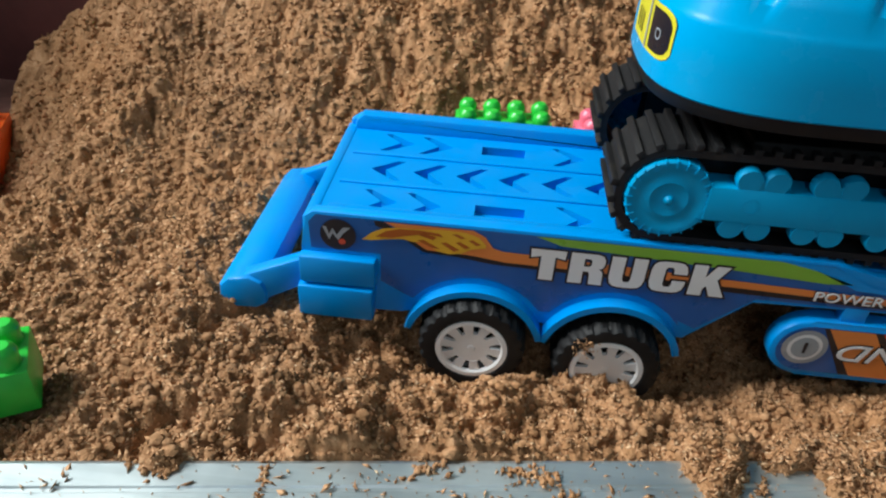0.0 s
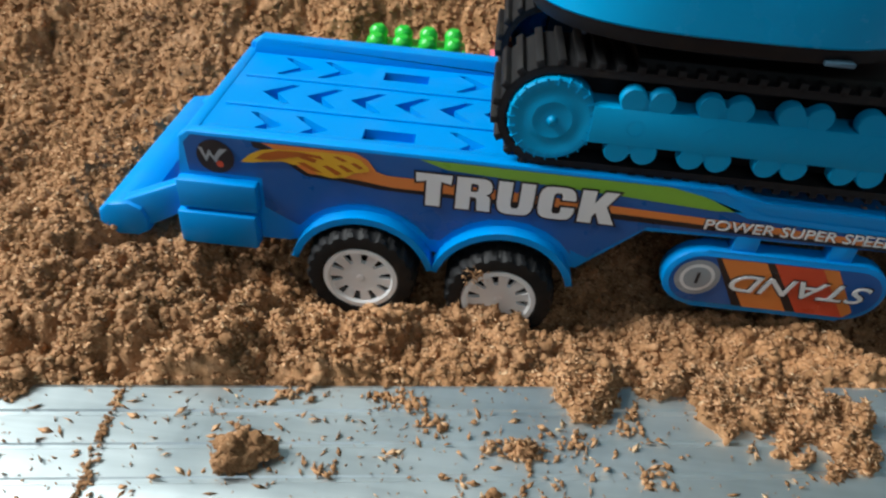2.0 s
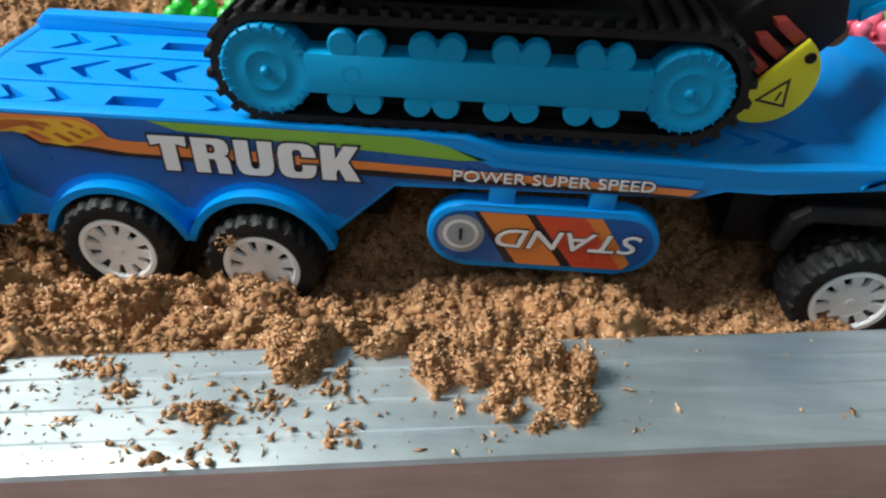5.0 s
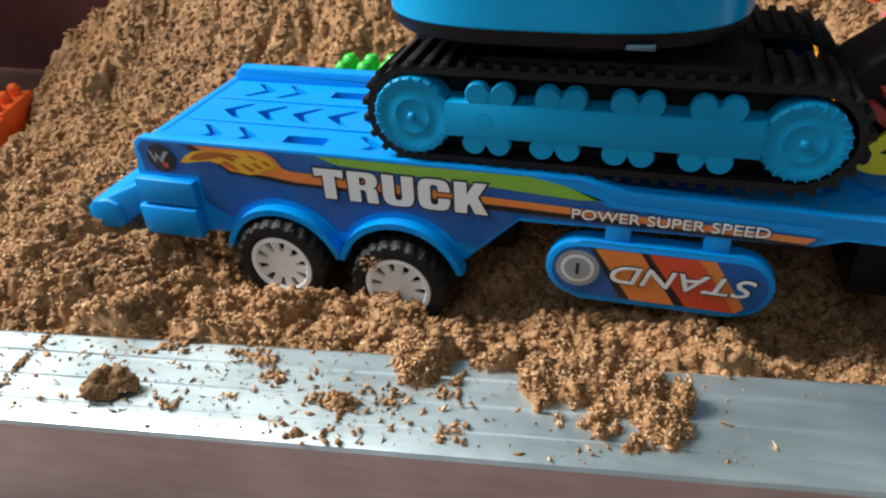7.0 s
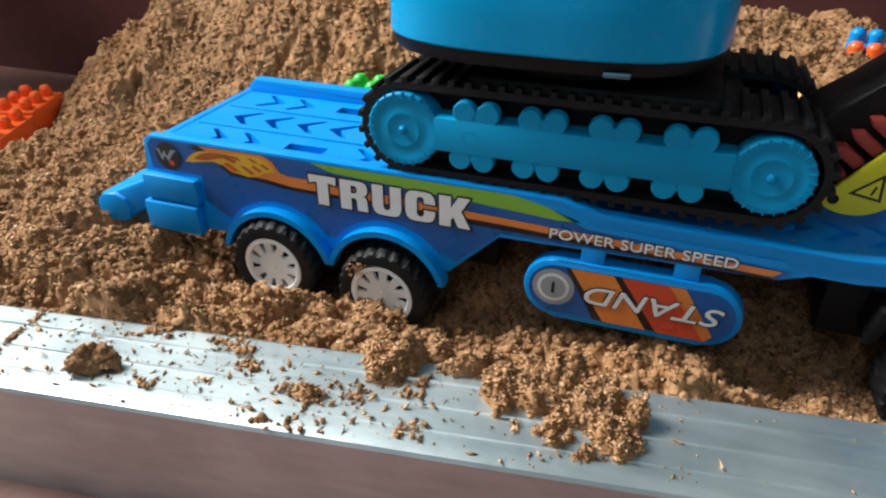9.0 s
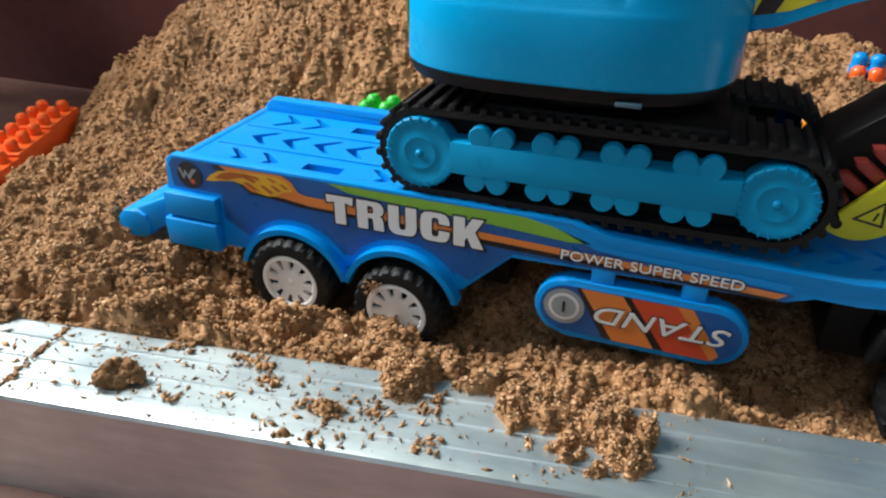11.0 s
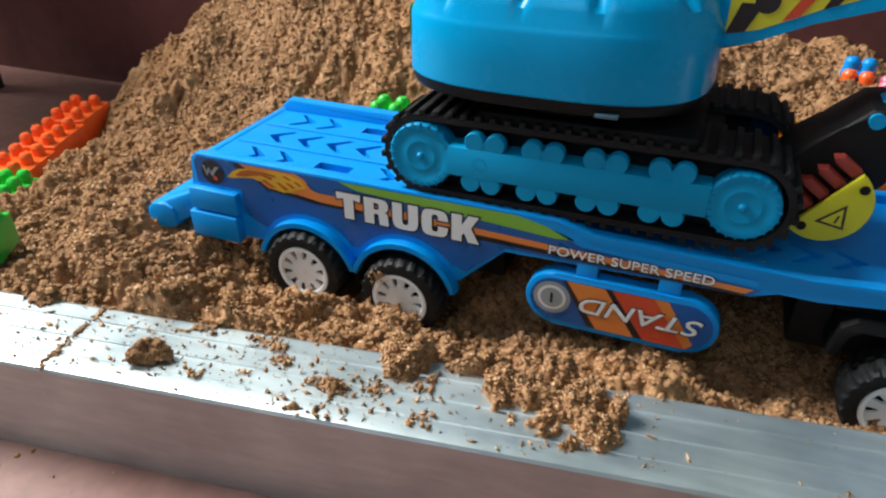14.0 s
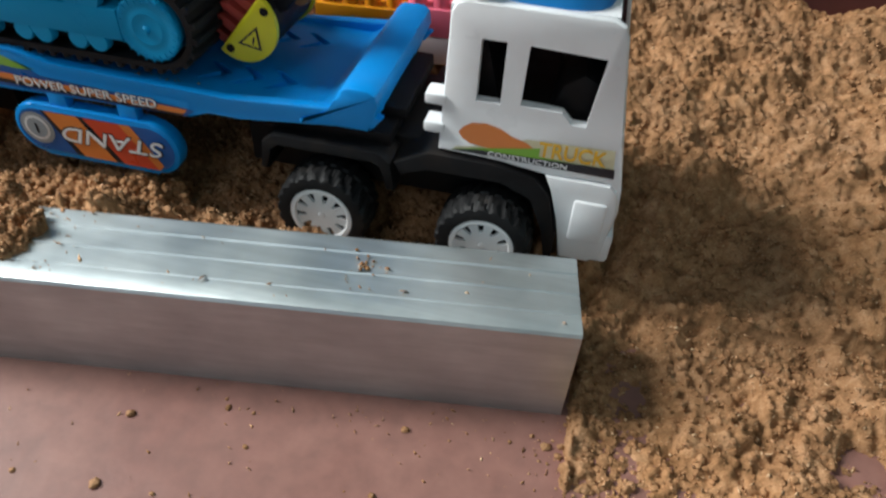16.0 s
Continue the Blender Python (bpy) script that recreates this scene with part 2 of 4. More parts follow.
def words(text, x0, x1, z0, z1, y, depth=0.004, fat=0.0, turn=0, shear=0.0):
    """Flat letters facing -y, fitted into the given rectangle."""
    cu = bpy.data.curves.new("lettering", "FONT")
    cu.body, cu.size, cu.extrude, cu.offset, cu.shear, cu.resolution_u = text, 1.0, 0.02, fat, shear, 4
    ob = bpy.data.objects.new("lettering", cu)
    scene.collection.objects.link(ob)
    bpy.context.view_layer.update()
    me = bpy.data.meshes.new_from_object(ob.evaluated_get(bpy.context.evaluated_depsgraph_get()))
    bpy.data.objects.remove(ob)
    co = np.zeros(len(me.vertices) * 3)
    me.vertices.foreach_get("co", co)
    co = co.reshape(-1, 3)
    lo, hi = co.min(0), co.max(0)
    u, v, w = ((co[:, i] - lo[i]) / (hi[i] - lo[i]) for i in range(3))
    if turn:
        u, v = 1 - u, 1 - v
    out = np.stack([x0 + u * (x1 - x0), y - w * depth, z0 + v * (z1 - z0)], 1) * D
    me.vertices.foreach_set("co", out.ravel())
    me.materials.clear()
    me.update()
    return me


BLOCK = {
    "T": [[(0, 1), (1, 1), (0.98, 0.72), (0.70, 0.78), (0.70, 0), (0.30, 0), (0.30, 0.78), (0.02, 0.72)]],
    "R": [[(0, 0), (0, 1), (0.39, 1), (0.39, 0)],
          [(0.38, 1), (0.75, 1), (0.9, 0.95), (0.97, 0.82), (0.97, 0.66), (0.9, 0.55), (0.82, 0.52), (0.92, 0.46), (0.95, 0.36), (0.97, 0), (0.60, 0), (0.58, 0.34), (0.54, 0.41), (0.38, 0.42), (0.38, 0.58), (0.54, 0.58), (0.6, 0.64), (0.6, 0.78), (0.54, 0.83), (0.38, 0.83)]],
    "U": [[(0, 1), (0.38, 1), (0.38, 0.3), (0.43, 0.2), (0.57, 0.2), (0.62, 0.3), (0.62, 1), (1, 1), (1, 0.3), (0.95, 0.12), (0.85, 0.03), (0.7, 0), (0.3, 0), (0.15, 0.03), (0.05, 0.12), (0, 0.3)]],
    "C": [[(1, 0.62), (0.63, 0.62), (0.63, 0.74), (0.58, 0.82), (0.44, 0.82), (0.39, 0.74), (0.39, 0.26), (0.44, 0.18), (0.58, 0.18), (0.63, 0.26), (0.63, 0.4), (1, 0.4), (1, 0.28), (0.95, 0.12), (0.85, 0.03), (0.7, 0),
           (0.3, 0), (0.15, 0.03), (0.05, 0.12), (0, 0.3), (0, 0.7), (0.05, 0.88), (0.15, 0.97), (0.3, 1), (0.7, 1), (0.85, 0.97), (0.95, 0.88), (1, 0.72)]],
    "K": [[(0, 0), (0, 1), (0.38, 1), (0.38, 0.62), (0.62, 1), (1, 1), (0.72, 0.55), (1.02, 0), (0.62, 0), (0.46, 0.34), (0.38, 0.22), (0.38, 0)]],
}


def widened(pts, d):
    """A polygon moved outwards by d, corner by corner."""
    n, turned = len(pts), sum(a[0] * b[1] - b[0] * a[1] for a, b in zip(pts, pts[1:] + pts[:1])) > 0
    out = []
    for i in range(n):
        a, b, c = Vector(pts[i - 1]), Vector(pts[i]), Vector(pts[(i + 1) % n])
        u, w = (b - a).normalized(), (c - b).normalized()
        n1, n2 = Vector((u.y, -u.x)), Vector((w.y, -w.x))
        m = (n1 + n2) / max(0.4, 1 + n1.dot(n2))
        out.append(tuple(b + m * (d if turned else -d)))
    return out


def lettered(text, x0, x1, z0, z1, y, gap, grow):
    """Heavy block capitals, one bmesh each, set into cells of equal width."""
    w = (x1 - x0 + gap) / len(text)
    out = []
    for i, c in enumerate(text):
        bm = B()
        for k, poly in enumerate(BLOCK[c]):
            pts = [(x0 + i * w + u * (w - gap), z0 + v * (z1 - z0)) for u, v in poly]
            sheet(bm, widened(pts, grow) if grow else pts, y - 0.0002 * k)
        out.append(bm)
    return out


# ---- the room ----
FZ = -0.415
solid("floor", box(B(), -17, 15, -18, 3.5, FZ - 0.6, FZ), FLOOR, "worn red oxide cement floor with sand spilled over it", "floor", "structure")


solid("wall_north", box(B(), -17, 15, 3.05, 3.9, FZ, 3.2), DADO, "dark maroon painted lower wall behind the sand heap", "wall", "structure")
solid("wall_north_upper", box(B(), -17, 15, 3.06, 3.9, 3.2, 24), WALL, "faded blue painted upper wall", "wall", "structure")
bm = B()
for y0, y1, z0, z1 in ((-18, -4.5, FZ, 24), (-4.5, 2.85, 22, 24), (2.85, 3.05, FZ, 24), (-4.5, 2.85, FZ, 9.3)):
    box(bm, -17, -16, y0, y1, z0, z1)
solid("wall_west", bm, WALL, "faded blue painted wall with a tall window opening", "wall", "structure")
# Unseen south wall; its opening is added to let the fill lamp through.
bm = B()
for x0, x1, z0, z1 in ((-17, -5, FZ, 24), (3, 15, FZ, 24), (-5, 3, 22, 24)):
    box(bm, x0, x1, -18, -17, z0, z1)
solid("wall_south", bm, WALL, "unseen faded blue wall with an opening added for the fill lamp", "wall", "structure")
solid("wall_east", box(B(), 15, 16, -18, 3.9, FZ, 24), WALL, "faded blue painted wall", "wall", "structure")
solid("ceiling", box(B(), -17, 16, -18, 3.9, 24, 25), CEIL, "plain greyish painted ceiling", "ceiling", "structure")

# ---- aluminium profiles ----
CA, SA = math.cos(AX), math.sin(AX)
PW, PT = 0.442, 0.09


def near_y(x):
    return -1.14 + 0.142 * x


def far_y(x):
    return near_y(x) + PW / CA


def profile(name, x0, x1, label):
    """A hollow rectangular profile with shallow ribs along its top."""
    w, b, t = PW, FZ, PT
    ring = [(0, b), (0, t - 0.018), (0.008, t - 0.004), (0.02, t), (0.085, t), (0.09, t - 0.006), (0.105, t - 0.006), (0.11, t - 0.002), (0.20, t - 0.002),
            (0.205, t - 0.007), (0.217, t - 0.007), (0.222, t - 0.002), (0.315, t - 0.002), (0.32, t - 0.006), (0.334, t - 0.006), (0.34, t),
            (w - 0.02, t), (w - 0.006, t - 0.006), (w, t - 0.02), (w, b)]
    inner = [(0.03, b + 0.03), (0.03, t - 0.04), (w - 0.03, t - 0.04), (w - 0.03, b + 0.03)]
    bm = B()
    ends = []
    for x in (x0, x1):
        row = []
        for pts in (ring, inner):
            row.append([bm.verts.new((x - v * SA, near_y(x) + v * CA, z)) for v, z in pts])
        ends.append(row)
    for k, n in ((0, len(ring)), (1, len(inner))):
        a, b2 = ends[0][k], ends[1][k]
        for i in range(n):
            j = (i + 1) % n
            bm.faces.new((a[i], b2[i], b2[j], a[j]))
    for o, i in ends:
        for f in ((o[0], o[1], *o[2:4], i[1], i[0]), (i[1], *o[3:17], i[2]), (i[2], *o[16:20], i[3]), (o[0], i[0], i[3], o[19])):
            seen = []
            for v in f:
                if v not in seen:
                    seen.append(v)
            bm.faces.new(seen)
    return solid(name, bm, ALU, label, "metal profile", group="aluminium profiles", angle=20)


profile("aluminium_profile", -0.5600, 3.955, "ribbed brushed aluminium box profile lying on the cement floor")
profile("aluminium_profile", -6.2, -0.5606, "second aluminium box profile butted against the first")


# ---- sand ----
def hashed(ix, iy, k):
    h = np.sin(ix * 127.1 + iy * 311.7 + k * 74.7) * 43758.5453
    return h - np.floor(h)


def value_noise(x, y, s, k):
    x, y = x / s, y / s
    ix, iy = np.floor(x), np.floor(y)
    fx, fy = x - ix, y - iy
    fx, fy = fx * fx * (3 - 2 * fx), fy * fy * (3 - 2 * fy)
    a, b = hashed(ix, iy, k), hashed(ix + 1, iy, k)
    c, d = hashed(ix, iy + 1, k), hashed(ix + 1, iy + 1, k)
    return (a + (b - a) * fx) * (1 - fy) + (c + (d - c) * fx) * fy


def lumps(x, y, s, k):
    """Rounded clods: the tallest of the half balls round each place."""
    x, y = x / s, y / s
    ix, iy = np.floor(x), np.floor(y)
    best = np.zeros_like(x)
    for dx in (-1, 0, 1):
        for dy in (-1, 0, 1):
            jx, jy = ix + dx, iy + dy
            px, py = jx + hashed(jx, jy, k), jy + hashed(jx, jy, k + 1)
            r = 0.35 + 0.55 * hashed(jx, jy, k + 2)
            q = 1 - ((x - px) ** 2 + (y - py) ** 2) / (r * r)
            best = np.maximum(best, r * np.sqrt(np.maximum(q, 0)))
    return best


def smooth(a, b, t):
    t = np.clip((t - a) / (b - a), 0, 1)
    return t * t * (3 - 2 * t)


def lines(x, pairs):
    return np.interp(x, [p[0] for p in pairs], [p[1] for p in pairs])


def base_height(x, y):
    ridge = lines(x, [(-5.2, -0.45), (-4.3, -0.3), (-3.4, 0.2), (-2.5, 0.78), (-1.6, 1.25), (-0.5, 1.45), (0.8, 1.15), (1.9, 0.68), (2.6, 0.74), (3.3, 0.42), (4.2, 0.14), (6, 0.14), (9, 0.1), (11, -0.1)])
    back = lines(x, [(-4.2, -0.5), (-3.2, -0.42), (-2.6, -0.1), (-2, 0.16), (-1.3, 0.14), (-0.5, 0.14), (0, 0.22), (1, 0.22), (2, 0.16), (3, 0.12), (3.9, -0.02), (4.6, -0.12), (9, -0.14), (11, -0.3)])
    mid = lines(x, [(-3.6, -0.5), (-2.8, -0.42), (-2.1, -0.05), (-1.3, 0.05), (-0.7, -0.03), (0, -0.21), (0.6, -0.23), (1.2, -0.2), (2, -0.2), (3.9, -0.2), (4.4, -0.26), (9, -0.26), (11, -0.35)])
    front = lines(x, [(-3.3, -0.5), (-2.5, -0.42), (-1.9, -0.05), (-1.3, 0.11), (-0.5, 0.05), (0.3, -0.04), (0.8, -0.05), (1.2, -0.06), (1.8, -0.10), (2.1, -0.13), (2.5, -0.15), (3.9, -0.25), (4.5, -0.33), (9, -0.35), (11, -0.4)])
    edge = lines(x, [(-6, -0.5), (-2.6, -0.45), (-2.0, 0.02), (-1.4, 0.07), (0.9, 0.075), (1.3, 0.07), (1.9, 0.055), (2.05, 0.035), (2.4, 0.0), (3.0, -0.12), (3.8, -0.25), (4.2, -0.37), (9, -0.39), (11, -0.44)])
    fy = far_y(np.minimum(x, 3.9)) + 0.0
    v1, v2, v3 = fy + 0.22, 0.05 + 0 * x, 1.05 + 0 * x
    h = np.where(y < fy, edge, 0)
    seg = [(fy, edge, v1, front), (v1, front, v2, mid), (v2, mid, v3, back), (v3, back, 3.0 + 0 * x, ridge)]
    for ya, ha, yb, hb in seg:
        t = np.clip((y - ya) / np.maximum(yb - ya, 0.02), 0, 1)
        h = np.where(y >= ya, ha + (hb - ha) * (t * t * (3 - 2 * t) * 0.6 + t * 0.4), h)
    over = y < fy
    ragged = 0.05 * (value_noise(x, y, 0.16, 3) + value_noise(x, y, 0.06, 5) - 1.0)
    drop = smooth(-0.02, 0.14, fy - y + ragged) * lines(x, [(3.7, 0.75), (4.0, 0.0)])
    h = np.where(over, h - drop, h)
    lean = smooth(0.0, 0.9, (-0.62 - 0.5 * (x - 3.9)) - y + 3 * ragged) * lines(x, [(3.9, 0.0), (4.1, 0.25)])
    row = -2.72 - 0.388 * (y - 0.62)
    return h - lean - 0.7 * smooth(0.0, 0.45, row - x)


def spills(x, y):
    """Loose heaps that have run out over the profile."""
    out = np.full_like(x, -9.0)
    for cx, cy, rx, ry, top in ((1.32, -0.58, 0.16, 0.15, 0.09), (1.49, -0.62, 0.22, 0.18, 0.10), (1.60, -0.71, 0.13, 0.13, 0.07), (0.86, -0.61, 0.14, 0.12, 0.08), (1.06, -0.54, 0.13, 0.08, 0.07),
                                (0.62, -0.87, 0.05, 0.03, 0.06), (0.81, -0.79, 0.03, 0.02, 0.04), (0.55, -1.02, 0.025, 0.02, 0.04), (-0.95, -0.83, 0.1, 0.05, 0.05)):
        q = 1 - ((x - cx) / rx) ** 2 - ((y - cy) / ry) ** 2
        q = q + 1.1 * (value_noise(x, y, 0.09, 11) - 0.5) + 0.9 * (value_noise(x, y, 0.035, 13) - 0.5)
        out = np.maximum(out, np.where(q > 0, PT + (0.03 + 0.4 * top) * np.maximum(q, 0) ** 0.5, -9))
    return out


def sand_height(x, y):
    h = base_height(x, y)
    h = np.maximum(h, spills(x, y))
    rough = 0.06 * (value_noise(x, y, 0.55, 21) - 0.5) + 0.05 * (value_noise(x, y, 0.2, 22) - 0.5)
    calm = smooth(PT + 0.05, PT - 0.03, h) * (y < far_y(x) + 0.02) * (x < 3.95) * (spills(x, y) < 0)
    wx = x + 0.055 * (value_noise(x, y, 0.05, 71) - 0.5)
    wy = y + 0.055 * (value_noise(x, y, 0.05, 72) - 0.5)
    patch = smooth(0.3, 0.7, value_noise(x, y, 0.45, 41))
    rough = rough + 0.13 * lumps(wx, wy, 0.25, 31) * patch + 0.085 * lumps(wx, wy, 0.15, 33) * (0.25 + 0.75 * smooth(0.3, 0.7, value_noise(x, y, 0.3, 42))) + (0.02 + 0.03 * patch) * lumps(wx, wy, 0.075, 34) + 0.022 * lumps(wx, wy, 0.042, 37)
    ridged = 1 - np.abs(2 * value_noise(wx, wy, 0.055, 44) - 1)
    rough = rough + 0.03 * (ridged - 0.5) + 0.035 * (value_noise(x, y, 0.028, 51) - 0.5) + 0.02 * (value_noise(x, y, 0.014, 52) - 0.5) - 0.085
    rough = rough * lines(x, [(3.9, 1.0), (4.2, 0.8)])
    return h + rough * (1 - 0.7 * calm)


def grid_axis(stops):
    out = [stops[0][0]]
    for (a, da), (b, db) in zip(stops, stops[1:]):
        while out[-1] < b - 1e-6:
            t = (out[-1] - a) / (b - a)
            out.append(out[-1] + da + (db - da) * t)
    return np.array(out)


def height_sheet(name, gx, gy, fn, material, label, category, kind):
    X, Y = np.meshgrid(gx, gy)
    Z = fn(X, Y)
    jx = 0.006 * (hashed(np.round(X * 971), np.round(Y * 733), 61) - 0.5)
    co = np.stack([X + jx, Y, Z], -1).reshape(-1, 3) * D
    ny, nx = X.shape
    idx = np.arange(ny * nx).reshape(ny, nx)
    quads = np.stack([idx[:-1, :-1], idx[:-1, 1:], idx[1:, 1:], idx[1:, :-1]], -1).reshape(-1, 4)
    keep = (Z > FZ - 0.06)
    quads = quads[keep.reshape(-1)[quads].any(1)]
    me = bpy.data.meshes.new(name)
    me.vertices.add(len(co))
    me.vertices.foreach_set("co", co.ravel())
    me.loops.add(len(quads) * 4)
    me.loops.foreach_set("vertex_index", quads.ravel().astype(np.int32))
    me.polygons.add(len(quads))
    me.polygons.foreach_set("loop_start", np.arange(0, len(quads) * 4, 4, dtype=np.int32))
    me.polygons.foreach_set("use_smooth", np.ones(len(quads), dtype=bool))
    me.update(calc_edges=True)
    me.validate()
    me.materials.append(material)
    return tagged(new(name, me), label, category, "", kind)


height_sheet("sand_heap", grid_axis([(-5.4, 0.03), (-2.3, 0.011), (2.2, 0.0095), (5.5, 0.014), (11, 0.05)]), grid_axis([(-2.2, 0.03), (-1.2, 0.010), (0.2, 0.010), (1.2, 0.012), (3.06, 0.017)]), sand_height, SAND,
             "heap of damp brown crumbly sand banked against the wall", "sand", "stuff")


def crumbs(name, places, label, flat=0.75, soft=0.5):
    """Small irregular clods, joined."""
    rnd = np.random.RandomState(7)
    p = (1 + 5 ** 0.5) / 2
    ico = np.array([(-1, p, 0), (1, p, 0), (-1, -p, 0), (1, -p, 0), (0, -1, p), (0, 1, p), (0, -1, -p), (0, 1, -p), (p, 0, -1), (p, 0, 1), (-p, 0, -1), (-p, 0, 1)]) / 1.9
    tri = np.array([(0, 11, 5), (0, 5, 1), (0, 1, 7), (0, 7, 10), (0, 10, 11), (1, 5, 9), (5, 11, 4), (11, 10, 2), (10, 7, 6), (7, 1, 8), (3, 9, 4), (3, 4, 2), (3, 2, 6), (3, 6, 8), (3, 8, 9), (4, 9, 5), (2, 4, 11), (6, 2, 10), (8, 6, 7), (9, 8, 1)])
    n = len(places)
    v = ico[None] * (1 + 0.45 * (rnd.rand(n, 12, 1) - 0.5)) * (1 + 0.6 * (rnd.rand(n, 1, 3) - 0.5))
    v = v * places[:, None, 3:4] * np.array([1, 1, flat]) + places[:, None, :3]
    f = (tri[None] + 12 * np.arange(n)[:, None, None]).reshape(-1, 3)
    me = bpy.data.meshes.new(name)
    me.vertices.add(n * 12)
    me.vertices.foreach_set("co", (v * D).ravel())
    me.loops.add(len(f) * 3)
    me.loops.foreach_set("vertex_index", f.ravel().astype(np.int32))
    me.polygons.add(len(f))
    me.polygons.foreach_set("loop_start", np.arange(0, len(f) * 3, 3, dtype=np.int32))
    me.polygons.foreach_set("use_smooth", rnd.rand(len(f)) < soft)
    me.update(calc_edges=True)
    me.materials.append(SAND)
    return tagged(new(name, me), label, "sand", "", "stuff")


def slivers(name, places, label, seed=5):
    """Thin angular flakes lying at all angles, joined."""
    rnd = np.random.RandomState(seed)
    n = len(places)
    a, b = rnd.uniform(0, 6.283, n), rnd.uniform(-0.8, 0.8, n)
    u = np.stack([np.cos(a) * np.cos(b), np.sin(a) * np.cos(b), np.sin(b)], 1)
    w = np.cross(u, rnd.normal(size=(n, 3)))
    w /= np.linalg.norm(w, axis=1)[:, None]
    t = np.cross(u, w)
    L, p = places[:, 3:4], places[:, :3]
    k = rnd.uniform(0.25, 0.6, (n, 1))
    v = np.stack([p - u * L, p + u * L, p + w * L * k, p - w * L * k * 0.6 + t * L * 0.35], 1)
    f = (np.array([(0, 1, 2), (0, 3, 1), (0, 2, 3), (1, 3, 2)])[None] + 4 * np.arange(n)[:, None, None]).reshape(-1, 3)
    me = bpy.data.meshes.new(name)
    me.vertices.add(n * 4)
    me.vertices.foreach_set("co", (v * D).ravel())
    me.loops.add(len(f) * 3)
    me.loops.foreach_set("vertex_index", f.ravel().astype(np.int32))
    me.polygons.add(len(f))
    me.polygons.foreach_set("loop_start", np.arange(0, len(f) * 3, 3, dtype=np.int32))
    me.update(calc_edges=True)
    me.materials.append(FLAKE)
    return tagged(new(name, me), label, "sand", "", "stuff")


rnd = np.random.RandomState(3)
n = 46000
px = np.concatenate([rnd.uniform(-3.2, 3.2, n * 3 // 5), rnd.uniform(-4.5, 8, n * 2 // 5)])
py = rnd.uniform(-1.0, 3.0, len(px))
ok = base_height(px, py) > FZ + 0.02
ok &= ~((py < far_y(px) - 0.02) & (px < 3.95))
px, py = px[ok], py[ok]
ps = 0.006 + 0.017 * rnd.rand(len(px)) ** 3
n2 = 170000
qx = np.concatenate([rnd.uniform(-2.6, 2.6, n2 * 7 // 10), rnd.uniform(-4.2, 7, n2 * 3 // 10)])
qy = np.concatenate([rnd.uniform(-1.0, 3.0, n2 // 2), rnd.uniform(-0.95, 0.6, n2 - n2 // 2)])
rnd.shuffle(qy)
ok = (base_height(qx, qy) > FZ + 0.02) & ~((qy < far_y(qx) - 0.03) & (qx < 3.95) & (spills(qx, qy) < 0))
qx, qy = qx[ok], qy[ok]
qs = 0.007 + 0.014 * rnd.rand(len(qx)) ** 2
slivers("sand_flakes", np.stack([qx, qy, sand_height(qx, qy) + 0.003, qs], 1), "pale angular flakes and fibres in the damp sand")
crumbs("sand_crumbs", np.stack([px, py, sand_height(px, py) + ps * 0.3, ps], 1), "loose crumbs of sand strewn over the heap")
# packed clods on the back of the heap
hx, hy = rnd.uniform(-2.7, 2.4, 1500), rnd.uniform(0.95, 2.9, 1500)
ok = base_height(hx, hy) > FZ + 0.1
hx, hy = hx[ok], hy[ok]
hs = 0.012 + 0.028 * rnd.rand(len(hx)) ** 2.0
crumbs("sand_clods", np.stack([hx, hy, sand_height(hx, hy) - hs * 0.35, hs], 1), "packed clods of damp sand on the heap", 0.8, 0.4)
# flakes standing up out of the spilled heaps
kx, ky = rnd.uniform(0.35, 1.95, 17000), rnd.uniform(-1.0, -0.3, 17000)
on = spills(kx, ky) > 0
kx, ky = kx[on], ky[on]
ks = 0.008 + 0.013 * rnd.rand(len(kx)) ** 1.5
slivers("sand_flakes", np.stack([kx, ky, sand_height(kx, ky) + 0.002 + 0.010 * rnd.rand(len(kx)) ** 2, ks], 1), "crumbly flakes of sand spilled over the aluminium", 17)
# grains on the metal
px = np.concatenate([rnd.uniform(-1.8, 1.9, 430), rnd.normal(0.1, 0.6, 320), rnd.uniform(1.8, 3.9, 26), rnd.normal(3.06, 0.05, 9)])
v = np.concatenate([rnd.rand(430), rnd.rand(320) ** 0.7, rnd.rand(26), rnd.uniform(0.2, 0.7, 9)]) * (PW - 0.04) + 0.02
py = near_y(px) + v
ps = 0.005 + 0.015 * rnd.rand(len(px)) ** 3.5
slivers("sand_flakes", np.stack([px, py, PT + ps * 0.25, ps * 1.4], 1), "scattered flakes and grains of sand on the aluminium", 21)
gx, gy, gs = [], [], []
for cx, cy, k in ((0.60, -0.87, 60), (0.79, -0.82, 22), (0.55, -1.02, 16), (0.36, -0.80, 22), (0.25, -0.73, 50), (-0.1, -0.75, 30), (-0.95, -0.87, 60), (0.95, -0.74, 26), (1.02, -0.92, 14), (-0.18, -0.92, 14), (0.08, -1.0, 12), (3.05, -0.42, 12), (0.7, -0.98, 12)):
    gx.append(rnd.normal(cx, 0.045, k)), gy.append(rnd.normal(cy, 0.022, k)), gs.append(0.006 + 0.014 * rnd.rand(k))
t = rnd.rand(120)
gx.append(-0.56 - t * PW * SA + rnd.normal(0, 0.011, 120)), gy.append(near_y(-0.56) + t * PW * CA), gs.append(0.006 + 0.008 * rnd.rand(120))
gx, gy, gs = np.concatenate(gx), np.concatenate(gy), np.concatenate(gs)
